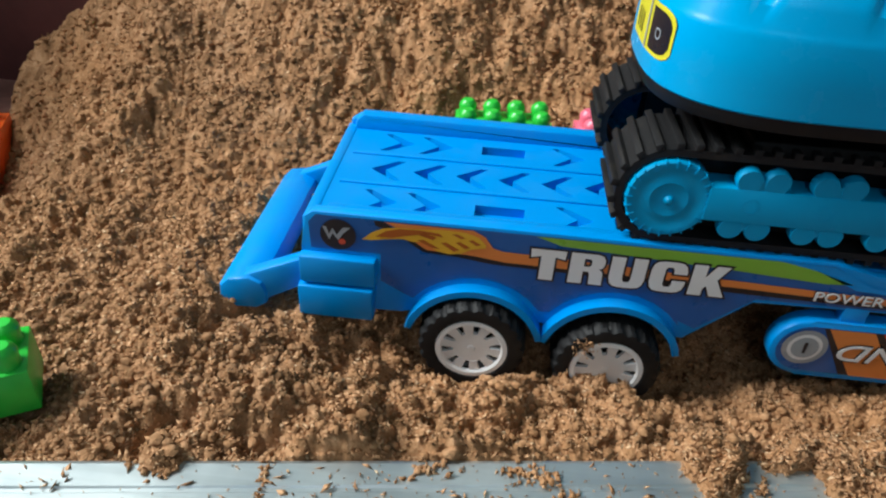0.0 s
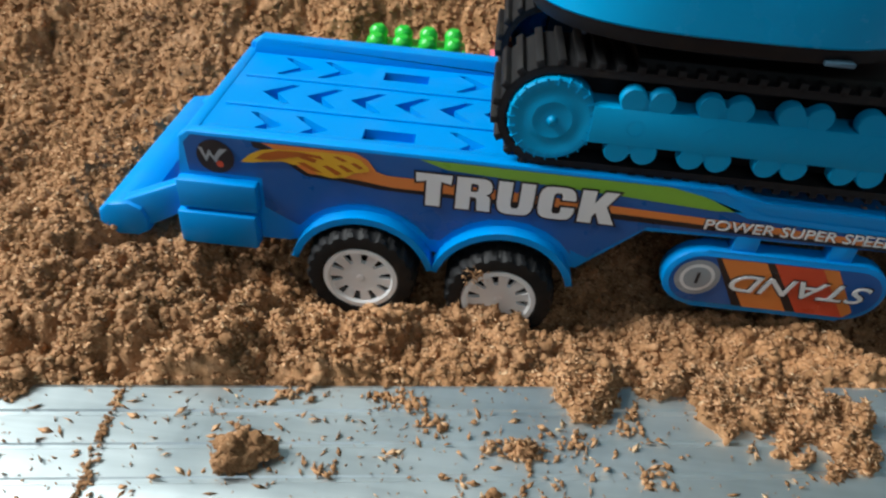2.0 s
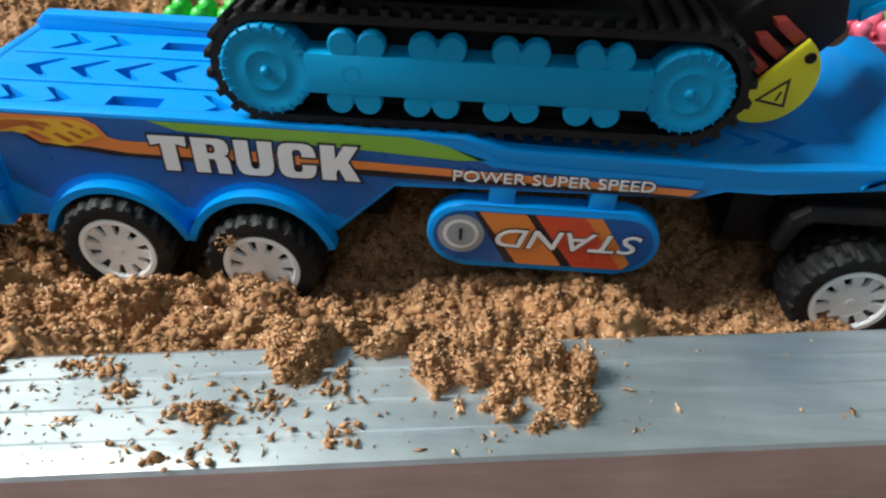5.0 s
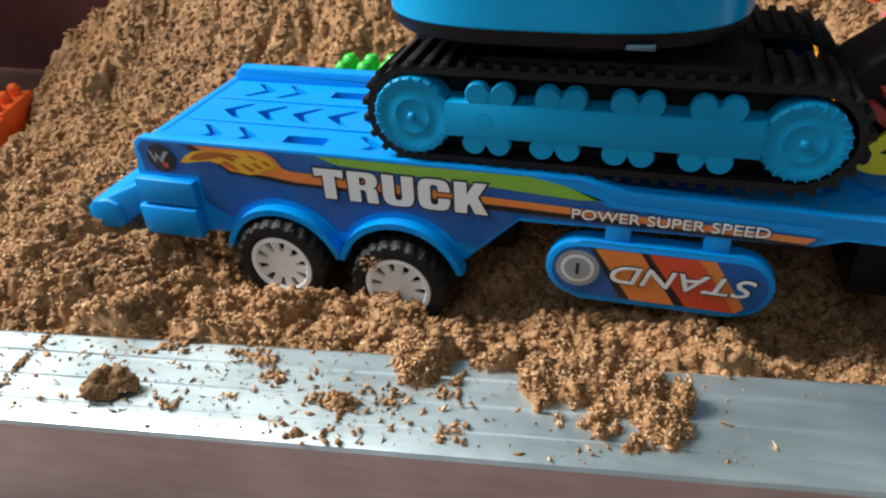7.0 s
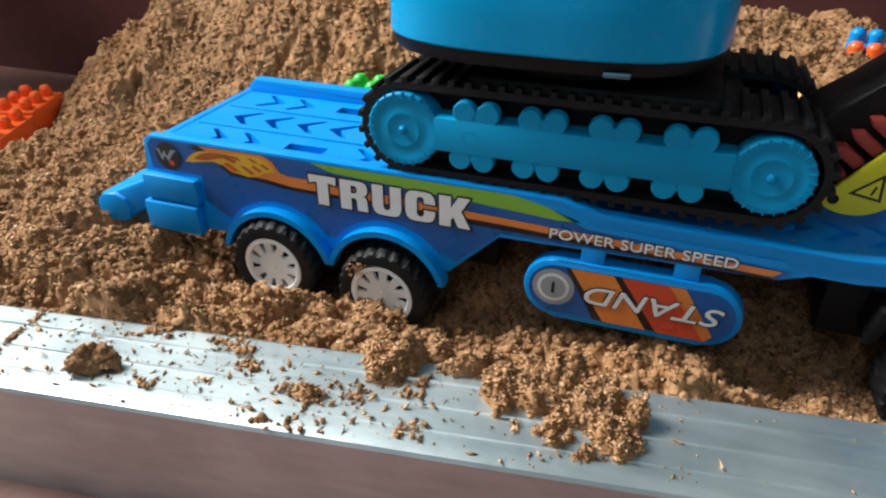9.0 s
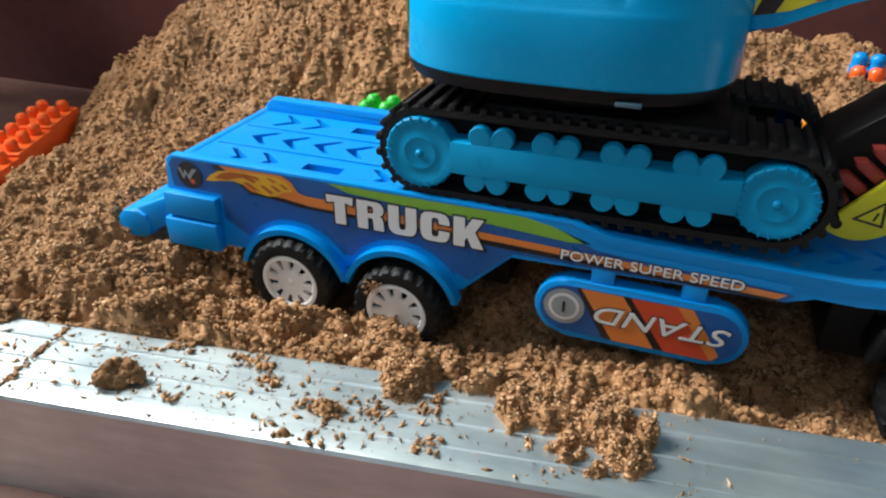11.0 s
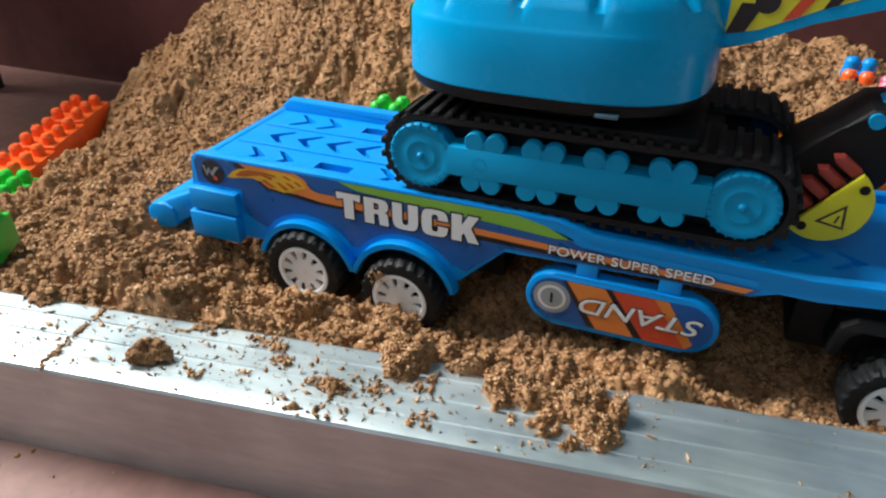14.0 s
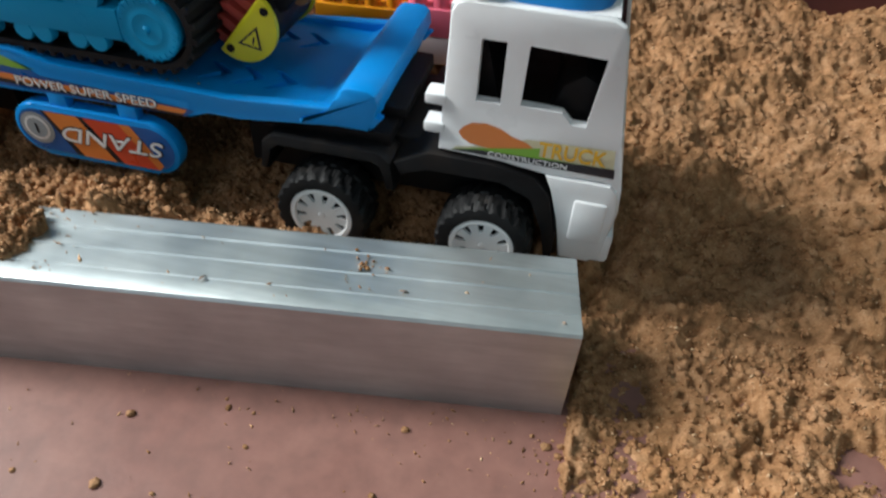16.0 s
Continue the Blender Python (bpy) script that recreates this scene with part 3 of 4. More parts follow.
slivers("sand_flakes", np.stack([gx, gy, PT + gs * 0.3, gs * 1.3], 1), "small tufts of sand flakes on the aluminium", 9)
crumbs("sand_grains", np.stack([gx, gy, PT + gs * 0.4, gs * 0.55], 1), "small clustered crumbs of sand on the aluminium", 0.8)
px = np.concatenate([rnd.uniform(-2.5, 4.5, 90), rnd.normal(4.15, 0.16, 130)])
py = np.concatenate([rnd.uniform(-2.0, -0.7, 90), rnd.uniform(-1.1, -0.5, 130)])
out = (py < near_y(px) - 0.02) | (px > 3.97)
px, py = px[out], py[out]
ps = 0.006 + 0.02 * rnd.rand(len(px)) ** 3
crumbs("sand_grains", np.stack([px, py, FZ + ps * 0.25, ps], 1), "scattered grains of sand on the cement floor", 0.6)
fx = np.concatenate([rnd.uniform(-2.0, 4.6, 260), rnd.normal(4.2, 0.2, 120), rnd.normal(3.4, 0.5, 90)])
fyy = np.concatenate([rnd.uniform(-2.2, -0.75, 260), rnd.uniform(-1.2, -0.6, 120), near_y(np.full(90, 3.4)) - np.abs(rnd.normal(0.08, 0.12, 90))])
out = (fyy < near_y(fx) - 0.02) | (fx > 3.97)
fx, fyy = fx[out], fyy[out]
fs = 0.005 + 0.012 * rnd.rand(len(fx)) ** 2
slivers("sand_flakes", np.stack([fx, fyy, FZ + fs * 0.3, fs], 1), "pale flakes of sand strewn on the cement floor", 31)
dx_ = rnd.uniform(1.7, 2.15, 22)
slivers("sand_flakes", np.stack([dx_, rnd.uniform(0.055, 0.11, 22), np.full(22, 0.472), 0.006 + 0.014 * rnd.rand(22) ** 2], 1), "dry scraps and flakes on the trailer deck", 33)
# a pinch of sand stuck to the second tyre
tx, tz = rnd.normal(0.445, 0.02, 70), rnd.normal(0.105, 0.022, 70)
slivers("sand_flakes", np.stack([tx, rnd.uniform(-0.118, -0.102, 70), tz, 0.005 + 0.009 * rnd.rand(70)], 1), "damp flakes of sand stuck to a tyre", 41)
# one larger clod on the profile
k = 700
ang, rad = rnd.uniform(0, 6.283, k), rnd.rand(k) ** 0.5
wob = 1 + 0.28 * np.sin(3 * ang + 1) + 0.15 * np.sin(5 * ang)
cl = np.stack([-0.18 + 0.07 * rad * wob * np.cos(ang), -0.99 + 0.058 * rad * wob * np.sin(ang), PT + 0.10 * np.sqrt(1 - 0.98 * rad ** 2) * (0.8 + 0.25 * np.sin(2 * ang)) * rnd.rand(k) ** 0.25 * 0.85, 0.009 + 0.009 * rnd.rand(k)], 1)
tagged(crumbs("sand_clod", cl, "walnut-sized crumbly clod of sand lying on the aluminium profile", 0.9), "", "sand clod", "", "stuff")
slivers("sand_flakes", cl * np.array([1, 1, 1.03, 1.0]), "flakes in the clod of sand", 12)


# ---- wheels ----
def tyre_mesh():
    """A tyre with staggered blocks raised on its tread."""
    prof = [(0.145, -0.10), (0.155, -0.108), (0.185, -0.109), (0.198, -0.106), (0.206, -0.09), (0.21, -0.06), (0.211, -0.012), (0.211, -0.004), (0.211, 0.004), (0.211, 0.012), (0.21, 0.06), (0.206, 0.09), (0.198, 0.106), (0.185, 0.109), (0.15, 0.108), (0.12, 0.10)]
    bm, seg, rings = B(), 160, []
    for r, y in prof:
        ring = []
        for i in range(seg):
            u = i / seg * 22 + abs(y) * 7 + (0.5 if y > 0 else 0)
            rr = r + (0.009 if r > 0.195 and abs(y) > 0.008 and u % 1 < 0.58 else 0)
            a = 2 * math.pi * i / seg
            ring.append(bm.verts.new((rr * math.cos(a), y, rr * math.sin(a))))
        rings.append(ring)
    for a, b in zip(rings, rings[1:]):
        for i in range(seg):
            j = (i + 1) % seg
            bm.faces.new((a[i], b[i], b[j], a[j]))
    return finish(bm, 30)


def rim_mesh():
    bm = B()
    lathe(bm, [(0.150, -0.098), (0.146, -0.106), (0.128, -0.106), (0.122, -0.100), (0.120, -0.088)], 0, 0, 40)
    lathe(bm, [(0.0, -0.097), (0.012, -0.097), (0.016, -0.095), (0.074, -0.095), (0.077, -0.080)], 0, 0, 40)
    for i in range(10):
        a0 = 36 * i
        pts = []
        for rr, w0, w1 in ((0.071, -12.5, 12.5), (0.124, -10.5, 10.5)):
            pts.append([(rr * math.cos(radians(a0 + w)), rr * math.sin(radians(a0 + w))) for w in (w0, w1)])
        prism(bm, [pts[0][0], pts[1][0], pts[1][1], pts[0][1]], -0.096, -0.080)
    lathe(bm, [(0.125, -0.075), (0.15, -0.02), (0.15, 0.0)], 0, 0, 24)
    return finish(bm, 25)


TYRE, RIMM = tyre_mesh(), rim_mesh()
AXLE = finish(lathe(B(), [(0.0, -0.06), (0.118, -0.06), (0.118, 0.10), (0.0, 0.10)], 0, 0, 20))


def wheel(parent, x, y, z, turn, spin):
    m = pose(x * D, y * D, z * D, 0, spin, 0) @ pose(0, 0, 0, 0, 0, 180 if turn else 0)
    w = part("wheel", AXLE, BLACK, parent)
    w.matrix_parent_inverse = Matrix.Translation(-origin(parent)) @ m
    for name, me, mat, lab in (("tyre", TYRE, RUBBER, "dusty black rubber tyre"), ("rim", RIMM, RIM, "white plastic rim")):
        o = part(name, me, mat, w, lab)
        o.matrix_parent_inverse = Matrix.Identity(4)
    return w


# ---- the trailer ----
trailer = thing("toy_trailer", 0.0, 0.45, -0.2, "bright blue plastic toy low-loader trailer with racing stickers, on the sand", "toy trailer")
W = 0.93
side = [(-0.70, 0.38), (-0.685, 0.52), (-0.645, 0.548), (0.3, 0.548), (1.30, 0.54), (1.45, 0.492), (2.3, 0.475), (2.85, 0.525), (3.0, 0.50), (2.96, 0.45), (2.35, 0.385), (2.2, 0.395), (2.11, 0.345), (1.05, 0.335), (0.84, 0.11)]
side += arc(0.55, 0.0, 0.262, 25, 155, 10)[0:] + arc(0.0, 0.0, 0.262, 25, 155, 10) + [(-0.30, 0.095), (-0.66, 0.085), (-0.70, 0.12)]
part("side_panel", prism(B(), side, 0.0, 0.05, 0.008), BLUE, trailer)
part("side_panel", prism(B(), side, W - 0.05, W, 0.008), BLUE, trailer)


def lip(cx, y0, y1):
    bm = B()
    o, i = arc(cx, -0.01, 0.29, 14, 166, 20), arc(cx, -0.01, 0.262, 14, 166, 20)
    prism(bm, o + i[::-1], y0, y1, 0.006)
    return bm


for cx in (0.0, 0.55):
    part("wheel_arch", lip(cx, -0.055, 0.02), BLUE, trailer)
    part("wheel_arch", lip(cx, W - 0.02, W + 0.055), BLUE, trailer)


# deck in one slab with cut chevrons and slots
def chevron(cx, cy, s, way):
    """Corner points of an arrow mark lying on the deck."""
    w = 0.034
    return [(cx - way * s, cy - 0.085), (cx - way * (s - w), cy - 0.085), (cx + way * s, cy), (cx - way * (s - w), cy + 0.085), (cx - way * s, cy + 0.085), (cx + way * (s - w - 0.03), cy)]


def cut(bm, tool):
    """A mesh less the tool's solids."""
    body, cutter = bpy.data.objects.new("uncut", finish(bm)), bpy.data.objects.new("recesses", finish(tool))
    for o in (body, cutter):
        scene.collection.objects.link(o)
    mod = body.modifiers.new("cut", "BOOLEAN")
    mod.operation, mod.solver, mod.object = "DIFFERENCE", "EXACT", cutter
    bpy.context.view_layer.update()
    me = bpy.data.meshes.new_from_object(body.evaluated_get(bpy.context.evaluated_depsgraph_get()))
    for o in (body, cutter):
        bpy.data.objects.remove(o)
    me.materials.clear()
    me.set_sharp_from_angle(angle=radians(35))
    return me


def hole(tool, pts, z0, z1):
    """A polygon in x and y between two heights."""
    a, b = [tool.verts.new((x, y, z0)) for x, y in pts], [tool.verts.new((x, y, z1)) for x, y in pts]
    n = len(pts)
    tool.faces.new(a[::-1])
    tool.faces.new(b)
    for q in range(n):
        tool.faces.new((a[q], a[(q + 1) % n], b[(q + 1) % n], b[q]))


tool = B()
for cy in (0.20, 0.73):
    for cx in (-0.43, -0.25, 0.36):
        hole(tool, chevron(cx, cy, 0.075, 1), 0.452, 0.53)
    for cx in (0.06, 0.62):
        hole(tool, [(cx - 0.10, cy - 0.04), (cx + 0.10, cy - 0.04), (cx + 0.10, cy + 0.04), (cx - 0.10, cy + 0.04)], 0.455, 0.53)
for i in range(6):
    hole(tool, chevron(-0.44 + 0.185 * i, 0.465, 0.07, -1), 0.452, 0.53)
part("deck", cut(box(B(), -0.66, 1.331, 0.05, W - 0.05, 0.44, 0.495), tool), BLUE, trailer, "blue deck with recessed arrow marks and slots")
tool = B()
for cy in (0.25, 0.68):
    for cx in (2.14, 2.30, 2.46):
        hole(tool, chevron(cx, cy, 0.075, 1), 0.425, 0.5)
part("front_deck", cut(prism(B(), [(1.33, 0.495), (1.47, 0.45), (2.85, 0.46), (2.95, 0.49), (2.95, 0.44), (2.85, 0.41), (1.47, 0.40), (1.33, 0.44)], 0.05, W - 0.05), tool), BLUE, trailer)
part("rail", prism(B(), [(-0.64, 0.48), (-0.60, 0.54), (1.28, 0.537), (1.44, 0.48)], 0.05, 0.09, 0.008), BLUE, trailer)
part("rail", prism(B(), [(-0.67, 0.47), (-0.655, 0.54), (-0.62, 0.57), (1.26, 0.565), (1.34, 0.545), (1.46, 0.48), (1.46, 0.46)], W - 0.085, W - 0.004, 0.02), BLUE, trailer)
for y0 in (0.325, 0.59):
    part("deck_rib", box(B(), -0.62, 1.3, y0, y0 + 0.015, 0.494, 0.503, 0.003), BLUE, trailer)


# rear box steps and bumper
for y0, y1 in ((-0.045, 0.02), (W - 0.02, W + 0.045)):
    part("step_box", box(B(), -0.705, -0.40, y0, y1, 0.235, 0.362, 0.012), BLUE, trailer)
    part("step_box", box(B(), -0.715, -0.41, y0 - 0.012 * (y0 < 0), y1 + 0.012 * (y0 > 0), 0.075, 0.225, 0.012), BLUE, trailer)
part("tail_panel", box(B(), -0.70, -0.65, 0.03, W - 0.03, 0.12, 0.5, 0.01), BLUE, trailer)
bumper = B()
prism(bumper, [(-1.05, 0.06), (-1.065, 0.10), (-1.06, 0.15), (-1.02, 0.19), (-0.93, 0.205), (-0.88, 0.18), (-0.86, 0.13), (-0.87, 0.07), (-0.91, 0.045), (-1.0, 0.04)], -0.02, W + 0.02, 0.02)
part("tail_ramp", bumper, BLUE, trailer)
for y0 in (0.0, W - 0.07):
    part("hinge", prism(B(), [(-1.0, 0.15), (-0.96, 0.20), (-0.72, 0.31), (-0.67, 0.30), (-0.67, 0.20), (-0.88, 0.08)], y0, y0 + 0.07, 0.012), BLUE, trailer)
# gooseneck
neck = arc(2.62, 0.635, 0.19, 272, 345, 8) + [(2.825, 0.615), (2.85, 0.625), (2.94, 0.625), (2.975, 0.605), (2.985, 0.54), (2.94, 0.43), (2.62, 0.43)]
part("headboard", prism(B(), neck, -0.006, W + 0.006, 0.022), BLUE, trailer, "smooth blue headboard curving up from the deck")
for x in (0.0, 0.55):
    part("axle", lathe(B(), [(0.0, 0.0), (0.03, 0.0), (0.03, W), (0.0, W)], x, 0, 14), BLACK, trailer)
part("under_body", box(B(), -0.6, 1.0, 0.2, W - 0.2, 0.05, 0.44, 0.01), BLACK, trailer)
for x, z, sp in ((0.0, 0.015, 8), (0.55, -0.02, 23)):
    wheel(trailer, x, 0.01, z, False, sp)
    wheel(trailer, x, W - 0.01, z, True, sp)
# side stickers
Y0 = -0.0025
st = part("sticker", sheet(B(), [(-0.66, 0.38), (-0.665, 0.50), (-0.635, 0.535), (0.3, 0.535), (1.29, 0.527), (1.44, 0.45), (2.14, 0.385), (2.09, 0.35), (1.06, 0.345), (0.87, 0.17), (0.80, 0.20)] + arc(0.55, 0, 0.31, 35, 145, 8) + arc(0.0, 0, 0.31, 35, 145, 8) + [(-0.30, 0.2), (-0.385, 0.25), (-0.385, 0.38)], Y0), STK_BLUE, trailer, "dark blue glossy racing sticker")


def layer(name, pts, k, mat, label=""):
    return part(name, sheet(B(), pts, Y0 - 0.0016 * k), mat, st, label)


layer("green_stripe", [(0.20, 0.533), (1.10, 0.528), (1.22, 0.505), (1.38, 0.455), (1.28, 0.448), (0.95, 0.468), (0.30, 0.50)], 1, STK_GREEN)
layer("blue_stripe", [(1.10, 0.529), (1.29, 0.525), (1.45, 0.45), (2.12, 0.43), (2.12, 0.395), (1.40, 0.43), (1.24, 0.5)], 1, BLUE)
layer("black_stripe", [(-0.346, 0.471), (-0.285, 0.457), (-0.251, 0.432), (-0.219, 0.41), (-0.086, 0.403), (0.05, 0.385), (1.0, 0.365), (2.08, 0.35), (2.08, 0.37), (1.0, 0.4), (0.1, 0.415), (-0.206, 0.44), (-0.245, 0.464), (-0.298, 0.482)], 1, STK_BLACK)
layer("orange_stripe", [(-0.372, 0.533), (-0.232, 0.533), (-0.033, 0.533), (0.014, 0.508), (0.046, 0.462), (0.086, 0.451), (0.205, 0.449), (0.95, 0.425), (2.11, 0.388), (2.08, 0.362), (1.0, 0.392), (0.1, 0.402), (-0.033, 0.419), (-0.206, 0.424), (-0.24, 0.446), (-0.298, 0.5)], 3, STK_ORANGE)
layer("black_edge", [(-0.412, 0.533), (-0.372, 0.533), (-0.341, 0.51), (-0.365, 0.5), (-0.404, 0.511)], 2, STK_BLACK)
layer("flame", [(-0.457, 0.446), (-0.418, 0.482), (-0.378, 0.504), (-0.325, 0.514), (-0.219, 0.518), (-0.139, 0.523), (-0.06, 0.521), (-0.012, 0.506), (0.017, 0.475), (0.02, 0.46), (-0.033, 0.448), (-0.073, 0.424), (-0.118, 0.416), (-0.166, 0.424), (-0.206, 0.451), (-0.232, 0.46), (-0.259, 0.456), (-0.298, 0.465), (-0.365, 0.456), (-0.418, 0.446)], 4, STK_GOLD)
layer("flame_core", [(-0.404, 0.465), (-0.365, 0.494), (-0.312, 0.51), (-0.232, 0.513), (-0.16, 0.506), (-0.145, 0.492), (-0.206, 0.499), (-0.277, 0.484), (-0.338, 0.467)], 5, STK_BURNT)
for pts in [[(-0.237, 0.49), (-0.219, 0.503), (-0.171, 0.488), (-0.182, 0.474)], [(-0.153, 0.465), (-0.134, 0.47), (-0.081, 0.441), (-0.102, 0.431)], [(-0.097, 0.473), (-0.081, 0.478), (-0.039, 0.456), (-0.06, 0.449)], [(-0.113, 0.509), (-0.094, 0.512), (-0.06, 0.497), (-0.076, 0.492)], [(-0.049, 0.487), (-0.033, 0.492), (-0.001, 0.474), (-0.017, 0.467)], [(-0.245, 0.468), (-0.219, 0.472), (-0.153, 0.436), (-0.187, 0.439), (-0.224, 0.458)]]:
    layer("flame_gap", pts, 5, STK_BURNT)
layer("emblem", arc(-0.55, 0.455, 0.07, 0, 350, 28), 3, STK_BLACK, "round dark emblem with pale marks")
layer("emblem_mark", [(-0.61, 0.49), (-0.595, 0.49), (-0.585, 0.455), (-0.57, 0.485), (-0.555, 0.455), (-0.53, 0.49), (-0.50, 0.492), (-0.53, 0.462), (-0.55, 0.43), (-0.57, 0.46), (-0.585, 0.43)], 4, STK_GREY)
layer("emblem_dot", arc(-0.535, 0.425, 0.014, 0, 330, 10), 4, STK_RED)
for bm in lettered("TRUCK", 0.19, 0.93, 0.342, 0.482, Y0 - 0.006, 0.018, 0.008):
    part("letter_outline", bm, STK_BLACK, st)
for bm in lettered("TRUCK", 0.19, 0.93, 0.342, 0.482, Y0 - 0.0075, 0.018, 0.0):
    part("letter", bm, STK_WHITE, st, "bold white capital with a dark outline")
part("lettering", words("POWER SUPER SPEED", 1.255, 1.965, 0.366, 0.418, Y0 - 0.005, 0.001, 0.035), STK_BLACK, st)
part("lettering", words("POWER SUPER SPEED", 1.26, 1.96, 0.37, 0.414, Y0 - 0.0065, 0.002, 0.008), STK_WHITE, st, "small white capitals")
# the stand hanging under the frame
stand = part("stand", prism(B(), stadium(1.17, 2.025, 0.005, 0.282, 14), -0.02, 0.06, 0.012), BLUE, trailer, "blue oblong stand with an upside-down sticker")
S0 = -0.0225


def slayer(name, pts, k, mat, label=""):
    return part(name, sheet(B(), pts, S0 - 0.0016 * k), mat, stand, label)


slayer("decal", stadium(1.195, 2.0, 0.03, 0.257, 14), 0, STK_BLUE)
slayer("stripe", [(1.34, 0.256), (1.38, 0.256), (1.53, 0.031), (1.47, 0.031)], 1, STK_BLACK)
slayer("stripe", [(1.36, 0.256), (1.53, 0.256), (1.68, 0.031), (1.51, 0.031)], 2, STK_ORANGE)
slayer("stripe", [(1.53, 0.256), (1.57, 0.256), (1.73, 0.031), (1.67, 0.031)], 1, STK_BLACK)
slayer("stripe", [(1.56, 0.256), (1.74, 0.256), (1.90, 0.031), (1.72, 0.031)], 2, STK_RED)
slayer("stripe", [(1.72, 0.256), (1.80, 0.256), (1.93, 0.06), (1.905, 0.031), (1.87, 0.031)], 1, STK_ORANGE)
part("lettering", words("STAND", 1.417, 1.963, 0.102, 0.196, S0 - 0.005, 0.001, 0.025, 1, 0.25), STK_BLACK, stand)
part("lettering", words("STAND", 1.425, 1.955, 0.108, 0.19, S0 - 0.0065, 0.002, 0.006, 1, 0.25), STK_WHITE, stand, "white capitals standing on their heads")
for r, k, mat in ((0.086, 3, STK_GREY), (0.066, 4, STK_WHITE), (0.052, 5, STK_GREY)):
    slayer("dial", arc(1.297, 0.155, r, 0, 350, 30), k, mat)
slayer("dial_mark", [(1.291, 0.128), (1.303, 0.128), (1.303, 0.182), (1.291, 0.182)], 6, STK_BLACK)
for x in (1.39, 1.745):
    part("stand_bracket", box(B(), x, x + 0.095, -0.005, 0.05, 0.26, 0.35, 0.008), BLUE, trailer)

# ---- the tractor ----
tractor = thing("toy_truck", 3.1, 0.45, -0.2, "toy truck with white cab, blue roof and black chassis", "toy truck")
chassis = B()
box(chassis, 2.30, 3.75, 0.16, 0.77, 0.06, 0.34, 0.015)
box(chassis, 2.42, 3.02, 0.06, 0.87, 0.33, 0.40, 0.015)
part("chassis", chassis, BLACK, tractor)
part("fender", prism(B(), [(2.43, 0.16), (2.45, 0.30), (2.50, 0.345), (2.98, 0.345), (3.04, 0.30), (3.06, 0.16), (3.02, 0.16), (3.0, 0.28), (2.96, 0.305), (2.52, 0.305), (2.48, 0.27), (2.47, 0.16)], -0.02, 0.16, 0.008), BLACK, tractor)
part("hitch_plate", box(B(), 2.55, 3.05, 0.2, 0.73, 0.39, 0.45, 0.01), BLACK, tractor)
part("front_arch", prism(B(), [(3.05, 0.30), (3.2, 0.38), (3.50, 0.375), (3.66, 0.34), (3.74, 0.25), (3.79, 0.05), (3.79, -0.10), (3.76, -0.10), (3.73, 0.08), (3.66, 0.24), (3.52, 0.30), (3.2, 0.30), (3.08, 0.24)], 0.0, 0.93, 0.006), BLACK, tractor)
for x, sp in ((2.735, 12), (3.48, 30)):
    wheel(tractor, x, 0.01, 0.0, False, sp)
    wheel(tractor, x, W - 0.01, 0.0, True, sp)
    part("axle", lathe(B(), [(0.0, 0.0), (0.03, 0.0), (0.03, W), (0.0, W)], x, 0, 14), BLACK, tractor)
CY0, CY1 = 0.03, 0.90
for y0, y1 in ((CY0, CY0 + 0.05), (CY1 - 0.05, CY1)):
    tool = B()
    prism(tool, [(3.378, 0.645), (3.378, 0.905), (3.475, 0.905), (3.475, 0.645)], y0 - 0.1, y1 + 0.1)
    prism(tool, [(3.555, 0.655), (3.56, 0.905), (3.85, 0.895), (3.822, 0.605), (3.765, 0.605), (3.72, 0.65)], y0 - 0.1, y1 + 0.1)
    panel = prism(B(), [(3.235, 0.385), (3.255, 0.99), (3.275, 1.025), (3.31, 1.04), (3.84, 1.04), (3.885, 1.02), (3.905, 0.98), (3.965, 0.60), (3.985, 0.385), (3.97, 0.36), (3.69, 0.36), (3.5, 0.385)], y0, y1, 0.014)
    part("cab_side", cut(panel, tool), WHITE, tractor, "white plastic cab side with two open windows")
    fp = prism(B(), [(3.70, 0.36), (3.97, 0.36), (4.005, 0.33), (4.02, 0.24), (4.0, -0.02), (3.95, -0.06), (3.82, -0.06), (3.78, 0.15), (3.74, 0.28)], y0 - 0.02 * (y0 < 0.2), y1 + 0.02 * (y0 > 0.2), 0.012)
    part("wing_panel", fp, WHITE, tractor)
part("cab_back", box(B(), 3.245, 3.285, CY0 + 0.05, CY1 - 0.05, 0.385, 1.0), WHITE, tractor)
part("cab_top", box(B(), 3.30, 3.86, CY0 + 0.05, CY1 - 0.05, 1.0, 1.036), WHITE, tractor)
part("cab_front", prism(B(), [(3.94, 0.60), (3.97, 0.60), (4.02, 0.33), (4.03, 0.22), (4.0, -0.05), (3.95, -0.05), (3.95, 0.38)], CY0 + 0.002, CY1 - 0.002, 0.008), WHITE, tractor)
part("interior", box(B(), 3.30, 3.93, CY0 + 0.09, CY1 - 0.09, 0.36, 0.60, 0.01), BLACK, tractor)
part("seat_back", prism(B(), [(3.36, 0.55), (3.33, 0.86), (3.38, 0.88), (3.46, 0.6)], 0.14, 0.78, 0.012), BLACK, tractor)
part("steering_column", prism(B(), [(3.66, 0.58), (3.70, 0.72), (3.78, 0.78), (3.86, 0.74), (3.88, 0.58)], 0.12, 0.80, 0.02), BLACK, tractor)
part("windscreen", prism(B(), [(3.93, 0.61), (3.945, 0.61), (3.885, 0.99), (3.87, 0.99)], CY0 + 0.06, CY1 - 0.06), GLASS, tractor)
roofb = B()
rows = []
